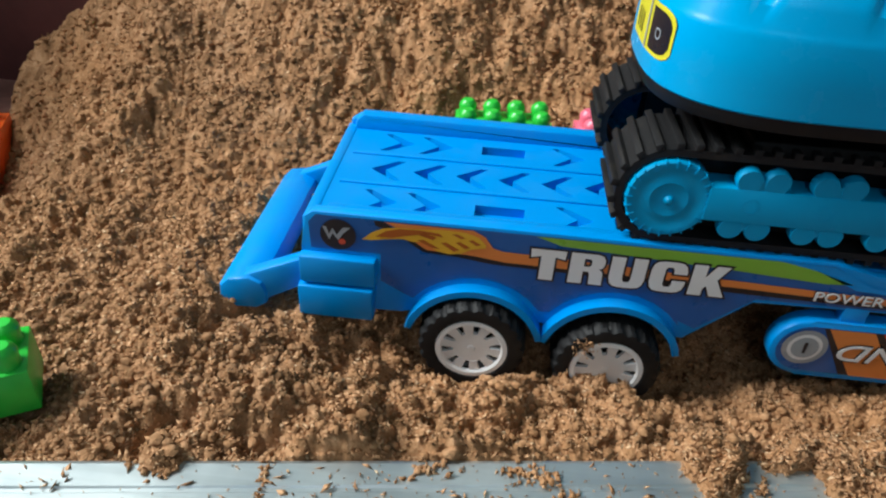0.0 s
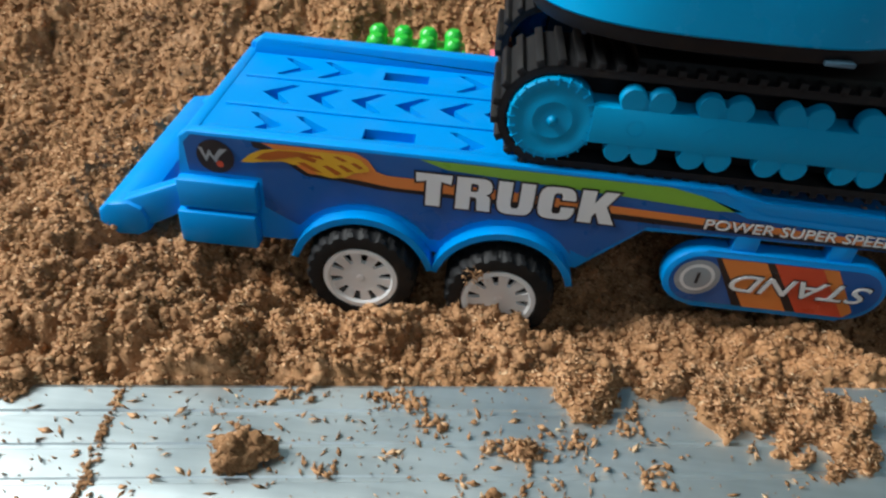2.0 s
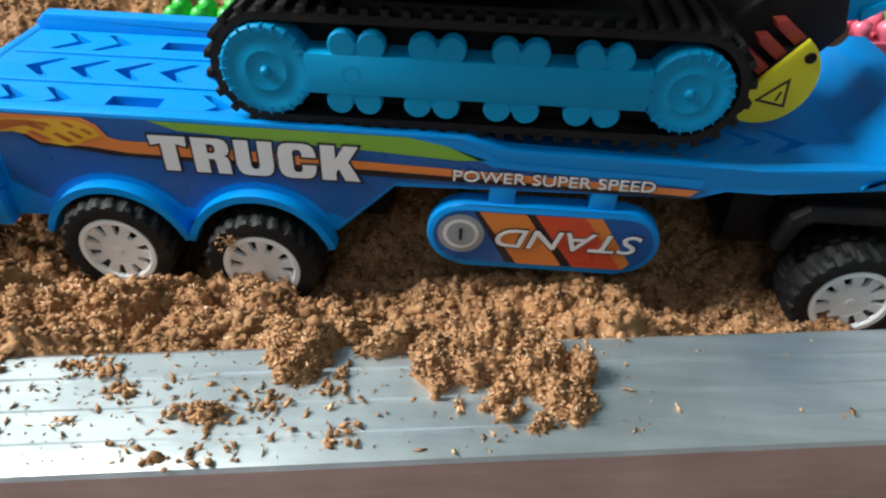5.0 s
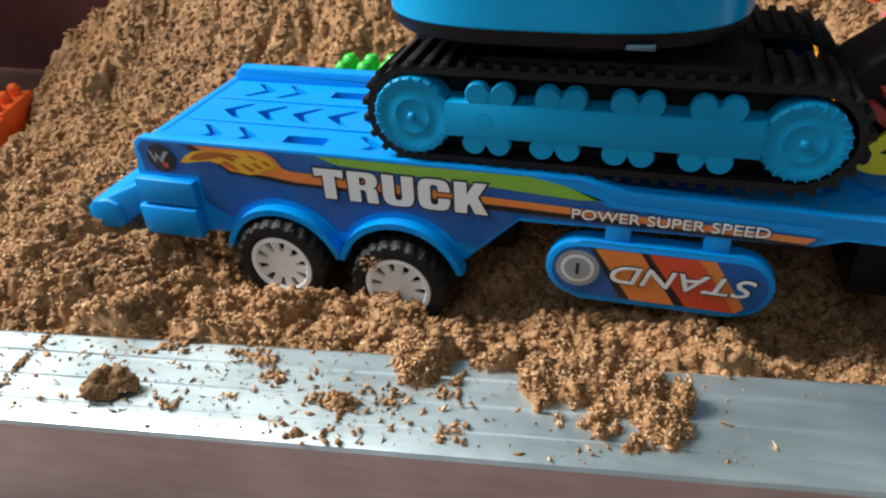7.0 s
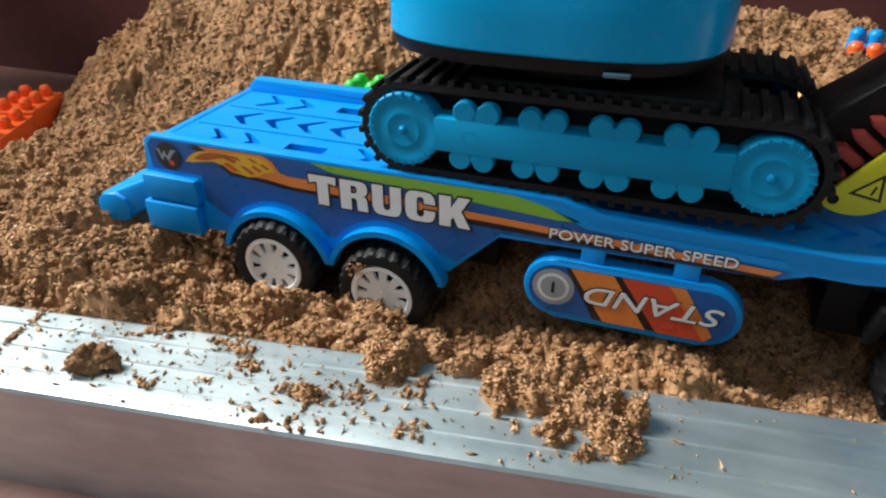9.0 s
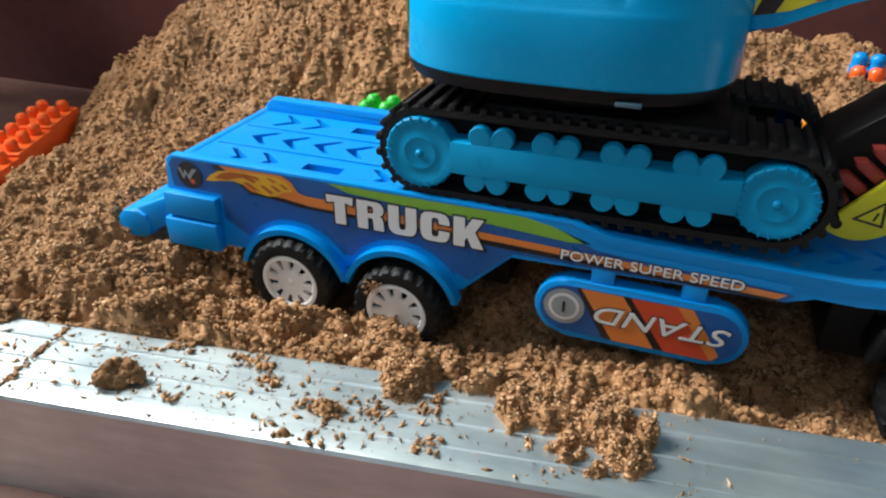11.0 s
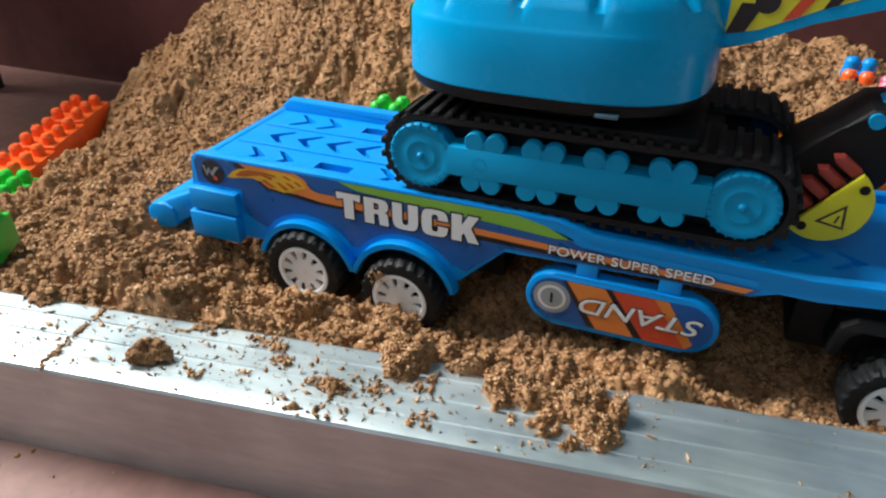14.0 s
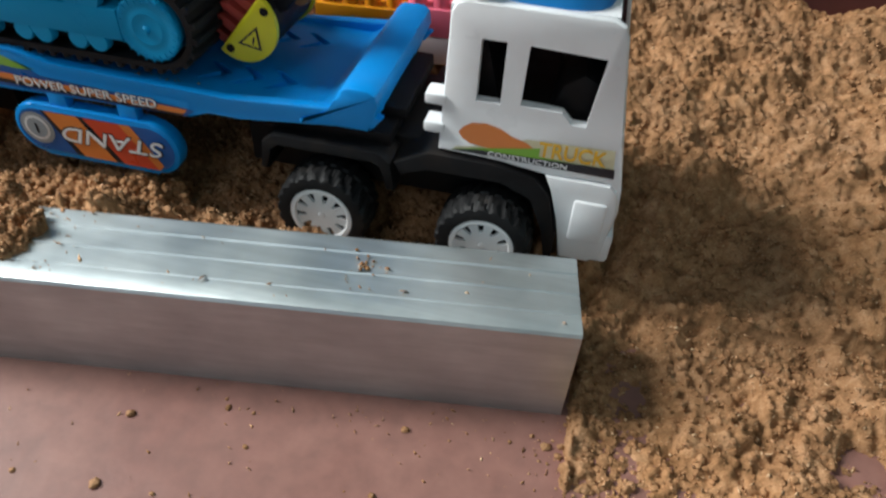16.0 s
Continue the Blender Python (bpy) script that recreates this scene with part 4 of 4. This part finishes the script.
for z, s, fx in ((1.02, 1.0, 0.0), (1.06, 0.985, 0.012), (1.10, 0.93, 0.035), (1.13, 0.80, 0.07), (1.14, 0.5, 0.12)):
    ring = []
    for i in range(36):
        a = 2 * math.pi * i / 36
        cx, cy = math.cos(a), math.sin(a)
        q = (abs(cx) ** 4 + abs(cy) ** 4) ** -0.25
        ring.append(roofb.verts.new((3.60 - fx * 0.5 + 0.25 * s * q * cx, 0.465 + 0.385 * s * q * cy, z)))
    rows.append(ring)
for a, b in zip(rows, rows[1:]):
    for i in range(36):
        roofb.faces.new((a[i], a[(i + 1) % 36], b[(i + 1) % 36], b[i]))
roofb.faces.new(rows[-1])
part("roof", roofb, BLUE_ROOF, tractor, "glossy blue rounded roof")
part("roof_spoiler", prism(B(), [(3.36, 1.12), (3.40, 1.20), (3.52, 1.18), (3.70, 1.15), (3.70, 1.13)], 0.3, 0.72, 0.012), BLUE_ROOF, tractor)
part("roof_light", lathe(B(), [(0.0, 0.36), (0.035, 0.36), (0.035, 0.44), (0.0, 0.44)], 3.66, 1.15, 16), RED, tractor)
part("fairing", prism(B(), [(3.26, 0.95), (3.285, 1.10), (3.31, 1.125), (3.37, 1.125), (3.39, 1.10), (3.39, 0.98)], CY0 + 0.01, CY1 - 0.01, 0.015), WHITE, tractor)
for z in (0.47, 0.60):
    part("back_lug", box(B(), 3.17, 3.26, 0.02, 0.12, z, z + 0.05, 0.012), WHITE, tractor)
part("corner_light", box(B(), 3.84, 3.98, -0.005, 0.03, 0.06, 0.27, 0.012), WHITE, tractor)
part("bumper", box(B(), 3.93, 4.04, 0.02, 0.92, -0.06, 0.10, 0.02), WHITE, tractor)
C0 = CY0 - 0.0025
cs = part("sticker", sheet(B(), [(3.31, 0.42), (3.30, 0.405), (3.97, 0.405), (3.955, 0.525), (3.60, 0.51), (3.50, 0.46)], C0), STK_CREAM, tractor, "cream, orange and dark green door sticker")


def clayer(name, pts, k, mat, label=""):
    return part(name, sheet(B(), pts, C0 - 0.0016 * k), mat, cs, label)


clayer("flame", [(3.32, 0.495), (3.335, 0.52), (3.37, 0.545), (3.43, 0.553), (3.49, 0.54), (3.54, 0.512), (3.60, 0.495), (3.64, 0.47), (3.58, 0.462), (3.52, 0.445), (3.44, 0.44), (3.37, 0.448), (3.335, 0.47)], 1, STK_ORANGE)
clayer("green_band", [(3.45, 0.44), (3.66, 0.48), (3.66, 0.44), (3.95, 0.43), (3.97, 0.405), (3.29, 0.405), (3.40, 0.43)], 2, STK_GREEN)
clayer("dark_band", [(3.29, 0.405), (3.40, 0.425), (3.97, 0.44), (3.975, 0.395), (3.6, 0.40)], 3, STK_BLACK)
part("lettering", words("TRUCK", 3.655, 3.93, 0.445, 0.515, C0 - 0.006, 0.002, 0.02), STK_GOLD, cs)
part("lettering", words("CONSTRUCTION", 3.45, 3.78, 0.405, 0.428, C0 - 0.008, 0.002, 0.005), STK_WHITE, cs)

# ---- the excavator ----
exc = thing("toy_excavator", 1.3, 0.45, 0.5, "blue and black plastic toy excavator loaded on the trailer deck", "toy excavator")
SX0, SX1, SZ, SR = 0.64, 1.995, 0.735, 0.15
BR = 0.188
lug = finish(box(B(), -0.014, 0.014, -0.15, 0.15, -0.012, 0.022, 0.004))
per = 2 * (SX1 - SX0) + 2 * math.pi * BR


def along(s):
    """Place and slope on the belt's outer line."""
    L = SX1 - SX0
    s %= per
    if s < L:
        return SX0 + s, SZ + BR, 0
    s -= L
    if s < math.pi * BR:
        a = math.pi / 2 - s / BR
        return SX1 + BR * math.cos(a), SZ + BR * math.sin(a), math.degrees(a) - 90
    s -= math.pi * BR
    if s < L:
        return SX1 - s, SZ - BR, 180
    s -= L
    a = -math.pi / 2 - s / BR
    return SX0 + BR * math.cos(a), SZ + BR * math.sin(a), math.degrees(a) - 90


for yc in (0.175, 0.755):
    bm = B()
    rows = [[], [], [], []]
    for i in range(96):
        x, z, _ = along(per * i / 96)
        cx = min(max(x, SX0), SX1)
        dx, dz = x - cx, z - SZ
        f = 0.160 / math.hypot(dx, dz)
        for row, (qx, qz, qy) in zip(rows, ((x, z, yc - 0.15), (x, z, yc + 0.15), (cx + dx * f, SZ + dz * f, yc + 0.15), (cx + dx * f, SZ + dz * f, yc - 0.15))):
            row.append(bm.verts.new((qx, qy, qz)))
    for a, b in zip(rows, rows[1:] + rows[:1]):
        for i in range(96):
            bm.faces.new((a[i], a[(i + 1) % 96], b[(i + 1) % 96], b[i]))
    track = part("track", bm, RUBBER, exc, "black rubber crawler track")
    nl = 60
    for i in range(nl):
        x, z, a = along(per * i / nl)
        o = part("tread_lug", lug, RUBBER, track)
        o.matrix_parent_inverse = pose(x * D, yc * D, z * D, 0, -a, 0)
    near = yc < 0.4
    fy = yc - 0.165 if near else yc + 0.165
    y0, y1 = (fy, fy + 0.10) if near else (fy - 0.10, fy)
    part("track_web", prism(B(), [(SX0, SZ - 0.155), (SX1, SZ - 0.155), (SX1, SZ + 0.155), (SX0, SZ + 0.155)], yc - 0.06, yc + 0.06), BLACK, exc)
    fr = part("track_frame", prism(B(), [(0.77, 0.670), (1.87, 0.668), (1.87, 0.802), (0.77, 0.806)], y0 - 0.012 if near else y0, y1 if near else y1 + 0.012, 0.006), BLUE_FRAME, exc, "blue plastic track side frame")
    for cx, R in ((SX0, 0.15), (SX1, 0.138)):
        s = -1 if near else 1
        bm = B()
        lathe(bm, [(0.0, fy + s * 0.022), (0.010, fy + s * 0.020), (0.016, fy + s * 0.012), (0.018, fy + s * 0.006), (0.062, fy + s * 0.004), (0.064, fy + s * 0.0052), (0.070, fy + s * 0.0052), (0.072, fy + s * 0.004),
                   (R - 0.032, fy + s * 0.0038), (R - 0.030, fy + s * 0.005), (R - 0.006, fy + s * 0.005), (R, fy - s * 0.001), (R, fy - s * 0.09)], cx, SZ, 48)
        sp = part("sprocket", bm, BLUE_FRAME, fr)
        for i in range(24):
            a = radians(15 * i)
            t = B()
            u, w = Vector((math.cos(a), 0, math.sin(a))), Vector((-math.sin(a), 0, math.cos(a)))
            c0 = Vector((cx, fy + s * 0.004, SZ))
            pts = [c0 + u * (R - 0.025) - w * 0.0025, c0 + u * (R + 0.003) - w * 0.0025, c0 + u * (R + 0.003) + w * 0.0025, c0 + u * (R - 0.025) + w * 0.0025]
            q = [(p.x, p.z) for p in pts]
            prism(t, q, fy + s * 0.0085, fy - s * 0.03)
            part("sprocket_tooth", t, BLUE_FRAME, fr)
    for cx in (0.94, 1.195, 1.455, 1.715):
        for dz, zz in ((1, 0.835), (-1, 0.645)):
            for dx in (-0.047, 0.047):
                f0, f1 = (fy - 0.010, fy + 0.03) if near else (fy + 0.010, fy - 0.03)
                part("roller", lathe(B(), [(0.0, f0), (0.041, f0), (0.045, f0 + (f1 - f0) * 0.15), (0.045, f1)], cx + dx + (0.0 if dz > 0 else -0.015), zz, 22), BLUE_FRAME, fr)
            part("roller_arm", box(B(), cx - 0.06, cx + 0.05, fy - 0.008 if near else fy - 0.06, fy + 0.06 if near else fy + 0.008, 0.80 if dz > 0 else 0.64, 0.845 if dz > 0 else 0.68), BLUE_FRAME, fr)
    for cx in (0.94, 1.195, 1.455, 1.715):
        f0 = fy + (-0.0127 if near else 0.0127)
        part("boss", lathe(B(), [(0.026, fy), (0.026, f0), (0.030, f0), (0.031, fy)], cx - 0.02, SZ + 0.004, 24), BLUE_FRAME, fr)
    for cx, w0 in ((SX0 + 0.135, 0.042), (SX1 - 0.125, 0.042)):
        part("frame_neck", box(B(), cx - 0.03, cx + 0.03, min(fy, fy + (0.06 if near else -0.06)), max(fy, fy + (0.06 if near else -0.06)), SZ - w0, SZ + w0, 0.004), BLUE_FRAME, fr)
under = B()
box(under, 0.75, 1.88, 0.30, 0.63, 0.62, 0.90, 0.02)
box(under, 0.88, 1.80, 0.06, 0.87, 0.86, 0.965, 0.03)
part("undercarriage", under, BLACK, exc)


def plan(s, n=64, grow=0.0):
    """The house's footprint: a rounded oblong, fuller at the back."""
    out = []
    for i in range(n):
        a = 2 * math.pi * i / n
        c, d = math.cos(a), math.sin(a)
        p = 3.0
        q = (abs(c) ** p + abs(d) ** p) ** (-1 / p)
        out.append((1.15 + (0.65 * s + grow) * q * c, 0.45 + (0.53 * s + grow) * q * d))
    return out


def loft(levels, n=64, cap=True):
    bm = B()
    rings = []
    for z, s, g in levels:
        rings.append([bm.verts.new((x, y, z)) for x, y in plan(s, n, g)])
    for a, b in zip(rings, rings[1:]):
        for i in range(n):
            bm.faces.new((a[i], a[(i + 1) % n], b[(i + 1) % n], b[i]))
    if cap:
        bm.faces.new(rings[0][::-1])
        bm.faces.new(rings[-1])
    return bm


turn = B()
for r, z0, z1 in ((0.33, 0.955, 1.06),):
    ring0 = [turn.verts.new((1.2 + r * math.cos(a * math.pi / 20), 0.45 + r * math.sin(a * math.pi / 20), z0)) for a in range(40)]
    ring1 = [turn.verts.new((1.2 + r * math.cos(a * math.pi / 20), 0.45 + r * math.sin(a * math.pi / 20), z1)) for a in range(40)]
    for i in range(40):
        turn.faces.new((ring0[i], ring0[(i + 1) % 40], ring1[(i + 1) % 40], ring1[i]))
part("turntable", turn, BLACK, exc)
part("base_plate", loft([(1.035, 0.93, 0), (1.045, 0.97, 0), (1.075, 0.99, 0), (1.095, 0.99, 0)]), BLACK, exc)
part("latch", box(B(), 1.40, 1.49, -0.075, -0.04, 1.045, 1.06, 0.003), LATCH, exc)
shell = loft([(1.09, 0.985, 0), (1.10, 1.0, 0), (1.20, 1.0, 0), (1.33, 0.995, 0), (1.35, 0.982, 0), (1.362, 0.972, 0), (1.42, 0.95, 0), (1.47, 0.91, 0), (1.50, 0.84, 0), (1.515, 0.70, 0), (1.52, 0.5, 0)], 240)
mx = sum(v.co.x for v in shell.verts) / len(shell.verts)
for v in shell.verts:
    k = max(0.0, math.cos(11 * math.atan2(v.co.y - 0.45, v.co.x - mx))) ** 8 * math.exp(-((v.co.z - 1.475) / 0.03) ** 2)
    v.co.x, v.co.y = v.co.x + (mx - v.co.x) * 0.07 * k, v.co.y + (0.45 - v.co.y) * 0.07 * k
    v.co.z -= 0.012 * k
house = part("house", shell, BLUE_EX, exc, "glossy blue rounded engine house")
cock = B()
box(cock, 0.95, 1.35, 0.25, 0.29, 1.50, 1.62, 0.01)
box(cock, 0.95, 1.35, 0.61, 0.65, 1.50, 1.62, 0.01)
box(cock, 0.95, 0.99, 0.25, 0.65, 1.50, 1.72, 0.01)
part("cockpit", cock, BLUE_ROOF, exc)
# curved labels on the tail corners


def wrap(i0, i1, z0, z1, grow, mat, name, label="", rounded=0):
    rr = plan(1.0, 256, grow)
    bm = B()
    lo, hi = [], []
    for i in range(i0, i1 + 1):
        d = max(0, rounded - (i1 - i), 0) / max(rounded, 1)
        dz = 0.035 * (1 - math.sqrt(1 - d * d))
        lo.append(bm.verts.new((*rr[i % 256], z0 + dz)))
        hi.append(bm.verts.new((*rr[i % 256], z1 - dz)))
    for i in range(i1 - i0):
        bm.faces.new((lo[i], lo[i + 1], hi[i + 1], hi[i]))
    part(name, bm, mat, house, label)


def wrapped_ring(ic, zc, r0, r1, grow, mat, name):
    rr = plan(1.0, 256, grow)
    step = math.dist(rr[ic], rr[ic + 1])
    bm = B()
    rows = []
    for r in (r0, r1):
        row = []
        for k in range(20):
            a = 2 * math.pi * k / 20
            q = ic + r * math.cos(a) / step
            n, f = int(math.floor(q)), q - math.floor(q)
            p = Vector(rr[n]).lerp(Vector(rr[n + 1]), f)
            row.append(bm.verts.new((p.x, p.y, zc + r * math.sin(a))))
        rows.append(row)
    for k in range(20):
        m = (k + 1) % 20
        bm.faces.new((rows[0][k], rows[0][m], rows[1][m], rows[1][k]))
    part(name, bm, mat, house)


wrap(122, 152, 1.17, 1.34, 0.003, YELLOW, "label", "yellow and black maker's label", 6)
wrap(141, 151, 1.185, 1.325, 0.005, STK_BLACK, "label_panel", "", 5)
wrap(138, 139, 1.17, 1.34, 0.006, STK_GREY, "label_gap")
wrapped_ring(146, 1.25, 0.014, 0.02, 0.0065, STK_GREY, "label_ring")
for k in range(3):
    wrap(126 + 3 * k, 127 + 3 * k, 1.20, 1.27, 0.005, STK_BLACK, "label_bar")
# boom, stick and bucket
BY0, BY1 = 0.35, 0.55
boom_pts = [(1.74, 1.22), (1.90, 1.27), (2.10, 1.36), (2.33, 1.45), (2.45, 1.455), (2.75, 1.40), (3.12, 1.335), (3.22, 1.36), (3.25, 1.46), (3.18, 1.56), (3.05, 1.60), (2.75, 1.70), (2.45, 1.78), (2.20, 1.76), (1.95, 1.64), (1.74, 1.50)]
boom = part("boom", prism(B(), boom_pts, BY0, BY1, 0.015), BLUE_EX, exc, "blue boom with a yellow and black sticker")


def blayer(name, pts, k, mat, label=""):
    return part(name, sheet(B(), pts, BY0 - 0.002 - 0.0016 * k), mat, boom, label)


blayer("sticker", [(1.80, 1.30), (1.92, 1.325), (2.12, 1.415), (2.33, 1.495), (2.45, 1.495), (2.75, 1.44), (3.05, 1.39), (3.02, 1.56), (2.72, 1.66), (2.44, 1.735), (2.22, 1.715), (1.97, 1.60), (1.80, 1.49)], 0, YELLOW, "yellow sticker with black and red slashes")
blayer("slash", [(1.80, 1.30), (1.87, 1.313), (1.92, 1.42), (1.84, 1.42)], 1, STK_BLACK)
blayer("disc", arc(1.93, 1.43, 0.045, 0, 340, 18), 2, STK_BLACK)
blayer("slash", [(1.99, 1.36), (2.05, 1.385), (2.14, 1.53), (2.09, 1.53)], 1, STK_RED)
blayer("slash", [(2.12, 1.415), (2.17, 1.435), (2.26, 1.6), (2.20, 1.6)], 1, STK_BLACK)
blayer("slash", [(2.70, 1.45), (2.73, 1.445), (3.0, 1.53), (3.0, 1.56)], 1, STK_BLACK)
blayer("bar", [(2.40, 1.59), (2.66, 1.545), (2.66, 1.555), (2.40, 1.60)], 1, STK_BLACK)
blayer("bar", [(2.36, 1.64), (2.70, 1.58), (2.70, 1.61), (2.36, 1.67)], 1, STK_GREY)
part("elbow_hub", lathe(B(), [(0.0, BY0 - 0.02), (0.05, BY0 - 0.02), (0.055, BY0 - 0.01), (0.075, BY0 - 0.008), (0.075, BY1 + 0.02), (0.0, BY1 + 0.02)], 3.06, 1.455, 28), BLACK, boom)
stick_pts = [(2.38, 1.06), (2.55, 1.17), (2.85, 1.32), (3.05, 1.39), (3.30, 1.44), (3.36, 1.42), (3.36, 1.34), (3.30, 1.30), (3.05, 1.12), (2.72, 0.95), (2.60, 0.86), (2.50, 0.845), (2.44, 0.93)]
stick = part("stick", prism(B(), stick_pts, 0.38, 0.52, 0.02), BLUE_EX, exc, "dull blue dipper stick")
part("stick_rib", prism(B(), [(2.60, 0.90), (2.74, 0.975), (3.06, 1.15), (3.30, 1.325), (3.30, 1.305), (3.06, 1.12), (2.73, 0.945), (2.61, 0.865)], 0.365, 0.535, 0.004), BLUE_EX, stick)
part("link", prism(B(), [(2.16, 0.72), (2.10, 0.80), (2.16, 0.89), (2.29, 0.99), (2.38, 1.08), (2.45, 1.09), (2.52, 0.98), (2.55, 0.85), (2.48, 0.76), (2.30, 0.70)], 0.30, 0.62, 0.02), BLACK, exc)
part("link_pin", lathe(B(), [(0.0, 0.34), (0.045, 0.34), (0.05, 0.36), (0.05, 0.56), (0.0, 0.56)], 2.53, 0.83, 20), PIN, exc)
part("ram_pin", lathe(B(), [(0.0, 0.285), (0.03, 0.285), (0.03, 0.63), (0.0, 0.63)], 2.40, 1.04, 18), BLUE_EX, exc)
shell = arc(2.30, 0.715, 0.158, 229, 413, 18)
bucket = part("bucket", prism(B(), shell, 0.24, 0.66, 0.006), BLACK, exc)
for y0, y1 in ((0.215, 0.24), (0.66, 0.685)):
    cheek = part("bucket_cheek", prism(B(), arc(2.30, 0.715, 0.17, 229, 413, 20), y0, y1, 0.005), YELLOW_PL, exc, "yellow bucket side with a warning triangle")
    if y0 < 0.3:
        for px_, pz_ in ((2.24, 0.60), (2.42, 0.79)):
            part("rivet", lathe(B(), [(0.0, 0.208), (0.018, 0.210), (0.020, 0.216)], px_, pz_, 16), BLACK, cheek)
        tri = [(2.28, 0.63), (2.39, 0.61), (2.38, 0.72)]
        cx_, cz_ = sum(p[0] for p in tri) / 3, sum(p[1] for p in tri) / 3
        tin = [(cx_ + (x - cx_) * 0.72, cz_ + (z - cz_) * 0.72) for x, z in tri]
        part("warning_mark", sheet(B(), tri, 0.2125), STK_BLACK, cheek)
        part("warning_mark", sheet(B(), tin, 0.211), YELLOW_PL, cheek)
        part("warning_mark", sheet(B(), [(2.348, 0.635), (2.357, 0.635), (2.366, 0.67), (2.357, 0.67)], 0.2095), STK_BLACK, cheek)
for i in range(5):
    t = 0.08 + 0.21 * i
    x, z = 2.18 + 0.21 * t, 0.575 + 0.26 * t
    part("bucket_tooth", prism(B(), [(x, z), (x + 0.03, z + 0.03), (x - 0.045, z + 0.085), (x - 0.085, z + 0.08), (x - 0.075, z + 0.055)], 0.25, 0.65, 0.008), RED, exc, "dull red bucket teeth")


# ---- building bricks ----
def brick(x, y, z, yaw, nx, ny, mat, label, pitch=0.125, tilt=0.0, height=0.16):
    e = thing("toy_brick", 0, 0, 0, label, "building brick", "building bricks")
    w, d = nx * pitch, ny * pitch
    bm = B()
    box(bm, -w / 2, w / 2, -d / 2, d / 2, 0, height, 0.008)
    body = part("body", bm, mat, e)
    stud = lathe(B(), [(0.0, 0.085), (0.026, 0.082), (0.042, 0.066), (0.047, 0.05), (0.044, 0.032), (0.046, 0.0)], 0, 0, 18)
    for v in stud.verts:
        v.co = Vector((v.co.x, v.co.z, v.co.y))
    me = finish(stud)
    for i in range(nx):
        for j in range(ny):
            s = part("stud", me, mat, e)
            s.matrix_parent_inverse = pose((-w / 2 + (i + 0.5) * pitch) * D, (-d / 2 + (j + 0.5) * pitch) * D, height * D)
    e.matrix_world = pose(x * D, y * D, z * D, 0, tilt, yaw)
    return e


brick(0.05, 1.16, 0.30, 4, 4, 2, GREEN_B, "bright green toy building brick half sunk in the sand")
brick(0.25, 1.2, 0.14, 4, 4, 2, GREEN_B, "lower green toy building brick under another")
brick(0.62, 1.2, 0.28, 6, 3, 2, PINK, "pink toy building brick in the row behind the trailer")
brick(1.05, 1.2, 0.38, 3, 4, 2, ORANGE_B, "orange toy building brick in the row behind the trailer")
brick(2.17, 1.32, 0.40, 3, 2, 2, AMBER_B, "amber toy building brick half sunk in the sand")
brick(2.50, 1.30, 0.29, 6, 4, 2, AMBER_B, "amber brown toy building brick behind the trailer")
brick(3.02, 1.30, 0.34, 6, 4, 2, PINK, "bright pink toy building brick behind the cab")
brick(3.02, 1.30, 0.18, 6, 4, 2, GREY_B, "dusty pale toy building brick under a pink one")
brick(3.29, 1.62, 0.27, 6, 4, 2, GREEN_B, "green toy building brick behind the pink one")
brick(2.72, 1.62, 0.36, 6, 3, 2, AMBER_B, "amber toy building brick behind the trailer")
brick(2.66, 2.50, 0.46, -10, 2, 2, ORANGE_B, "orange red toy building brick on the far sand", pitch=0.1, height=0.12)
brick(2.66, 2.55, 0.58, -10, 2, 1, BLUE, "small blue toy building brick on an orange one", pitch=0.1, height=0.06)
brick(2.88, 2.40, 0.40, -10, 2, 2, PINK, "pink toy building brick on the far sand")
# the row along the left edge of the heap
for i, (x, y) in enumerate(((-2.87, 0.55), (-3.06, 1.02), (-3.25, 1.49))):
    brick(x, y, -0.34 + 0.02 * i, 111, 3, 2, ORANGE_B, "orange toy building brick in a row beside the heap", height=0.23, pitch=0.165)
brick(-2.60, 0.18, -0.3, 111, 3, 3, GREEN_B, "green toy building brick at the end of the orange row", height=0.2)
brick(-1.62, -0.62, 0.06, 30, 2, 2, GREEN_B, "green toy building brick on sand beside the profile", height=0.18)

# ---- far clutter ----
stool = thing("stool", -6.8, 1.7, FZ, "dark wooden stool on the cement floor, with an unseen seat added for shade", "stool")
# Seat is out of view, added to keep window light off the left floor.
part("shade_seat", box(B(), -8.3, -5.4, 0.5, 2.85, 2.9, 3.15, 0.05), WOOD, stool)
# The first leg is in view; the other three are added under the seat.
for x0, y0 in ((-5.75, 2.25), (-8.2, 2.25), (-5.75, 0.6), (-8.2, 0.6)):
    part("leg", prism(B(), [(x0, FZ), (x0 + 0.3, FZ), (x0 + 0.22, 2.95), (x0 + 0.02, 2.95)], y0, y0 + 0.22, 0.02), WOOD, stool)
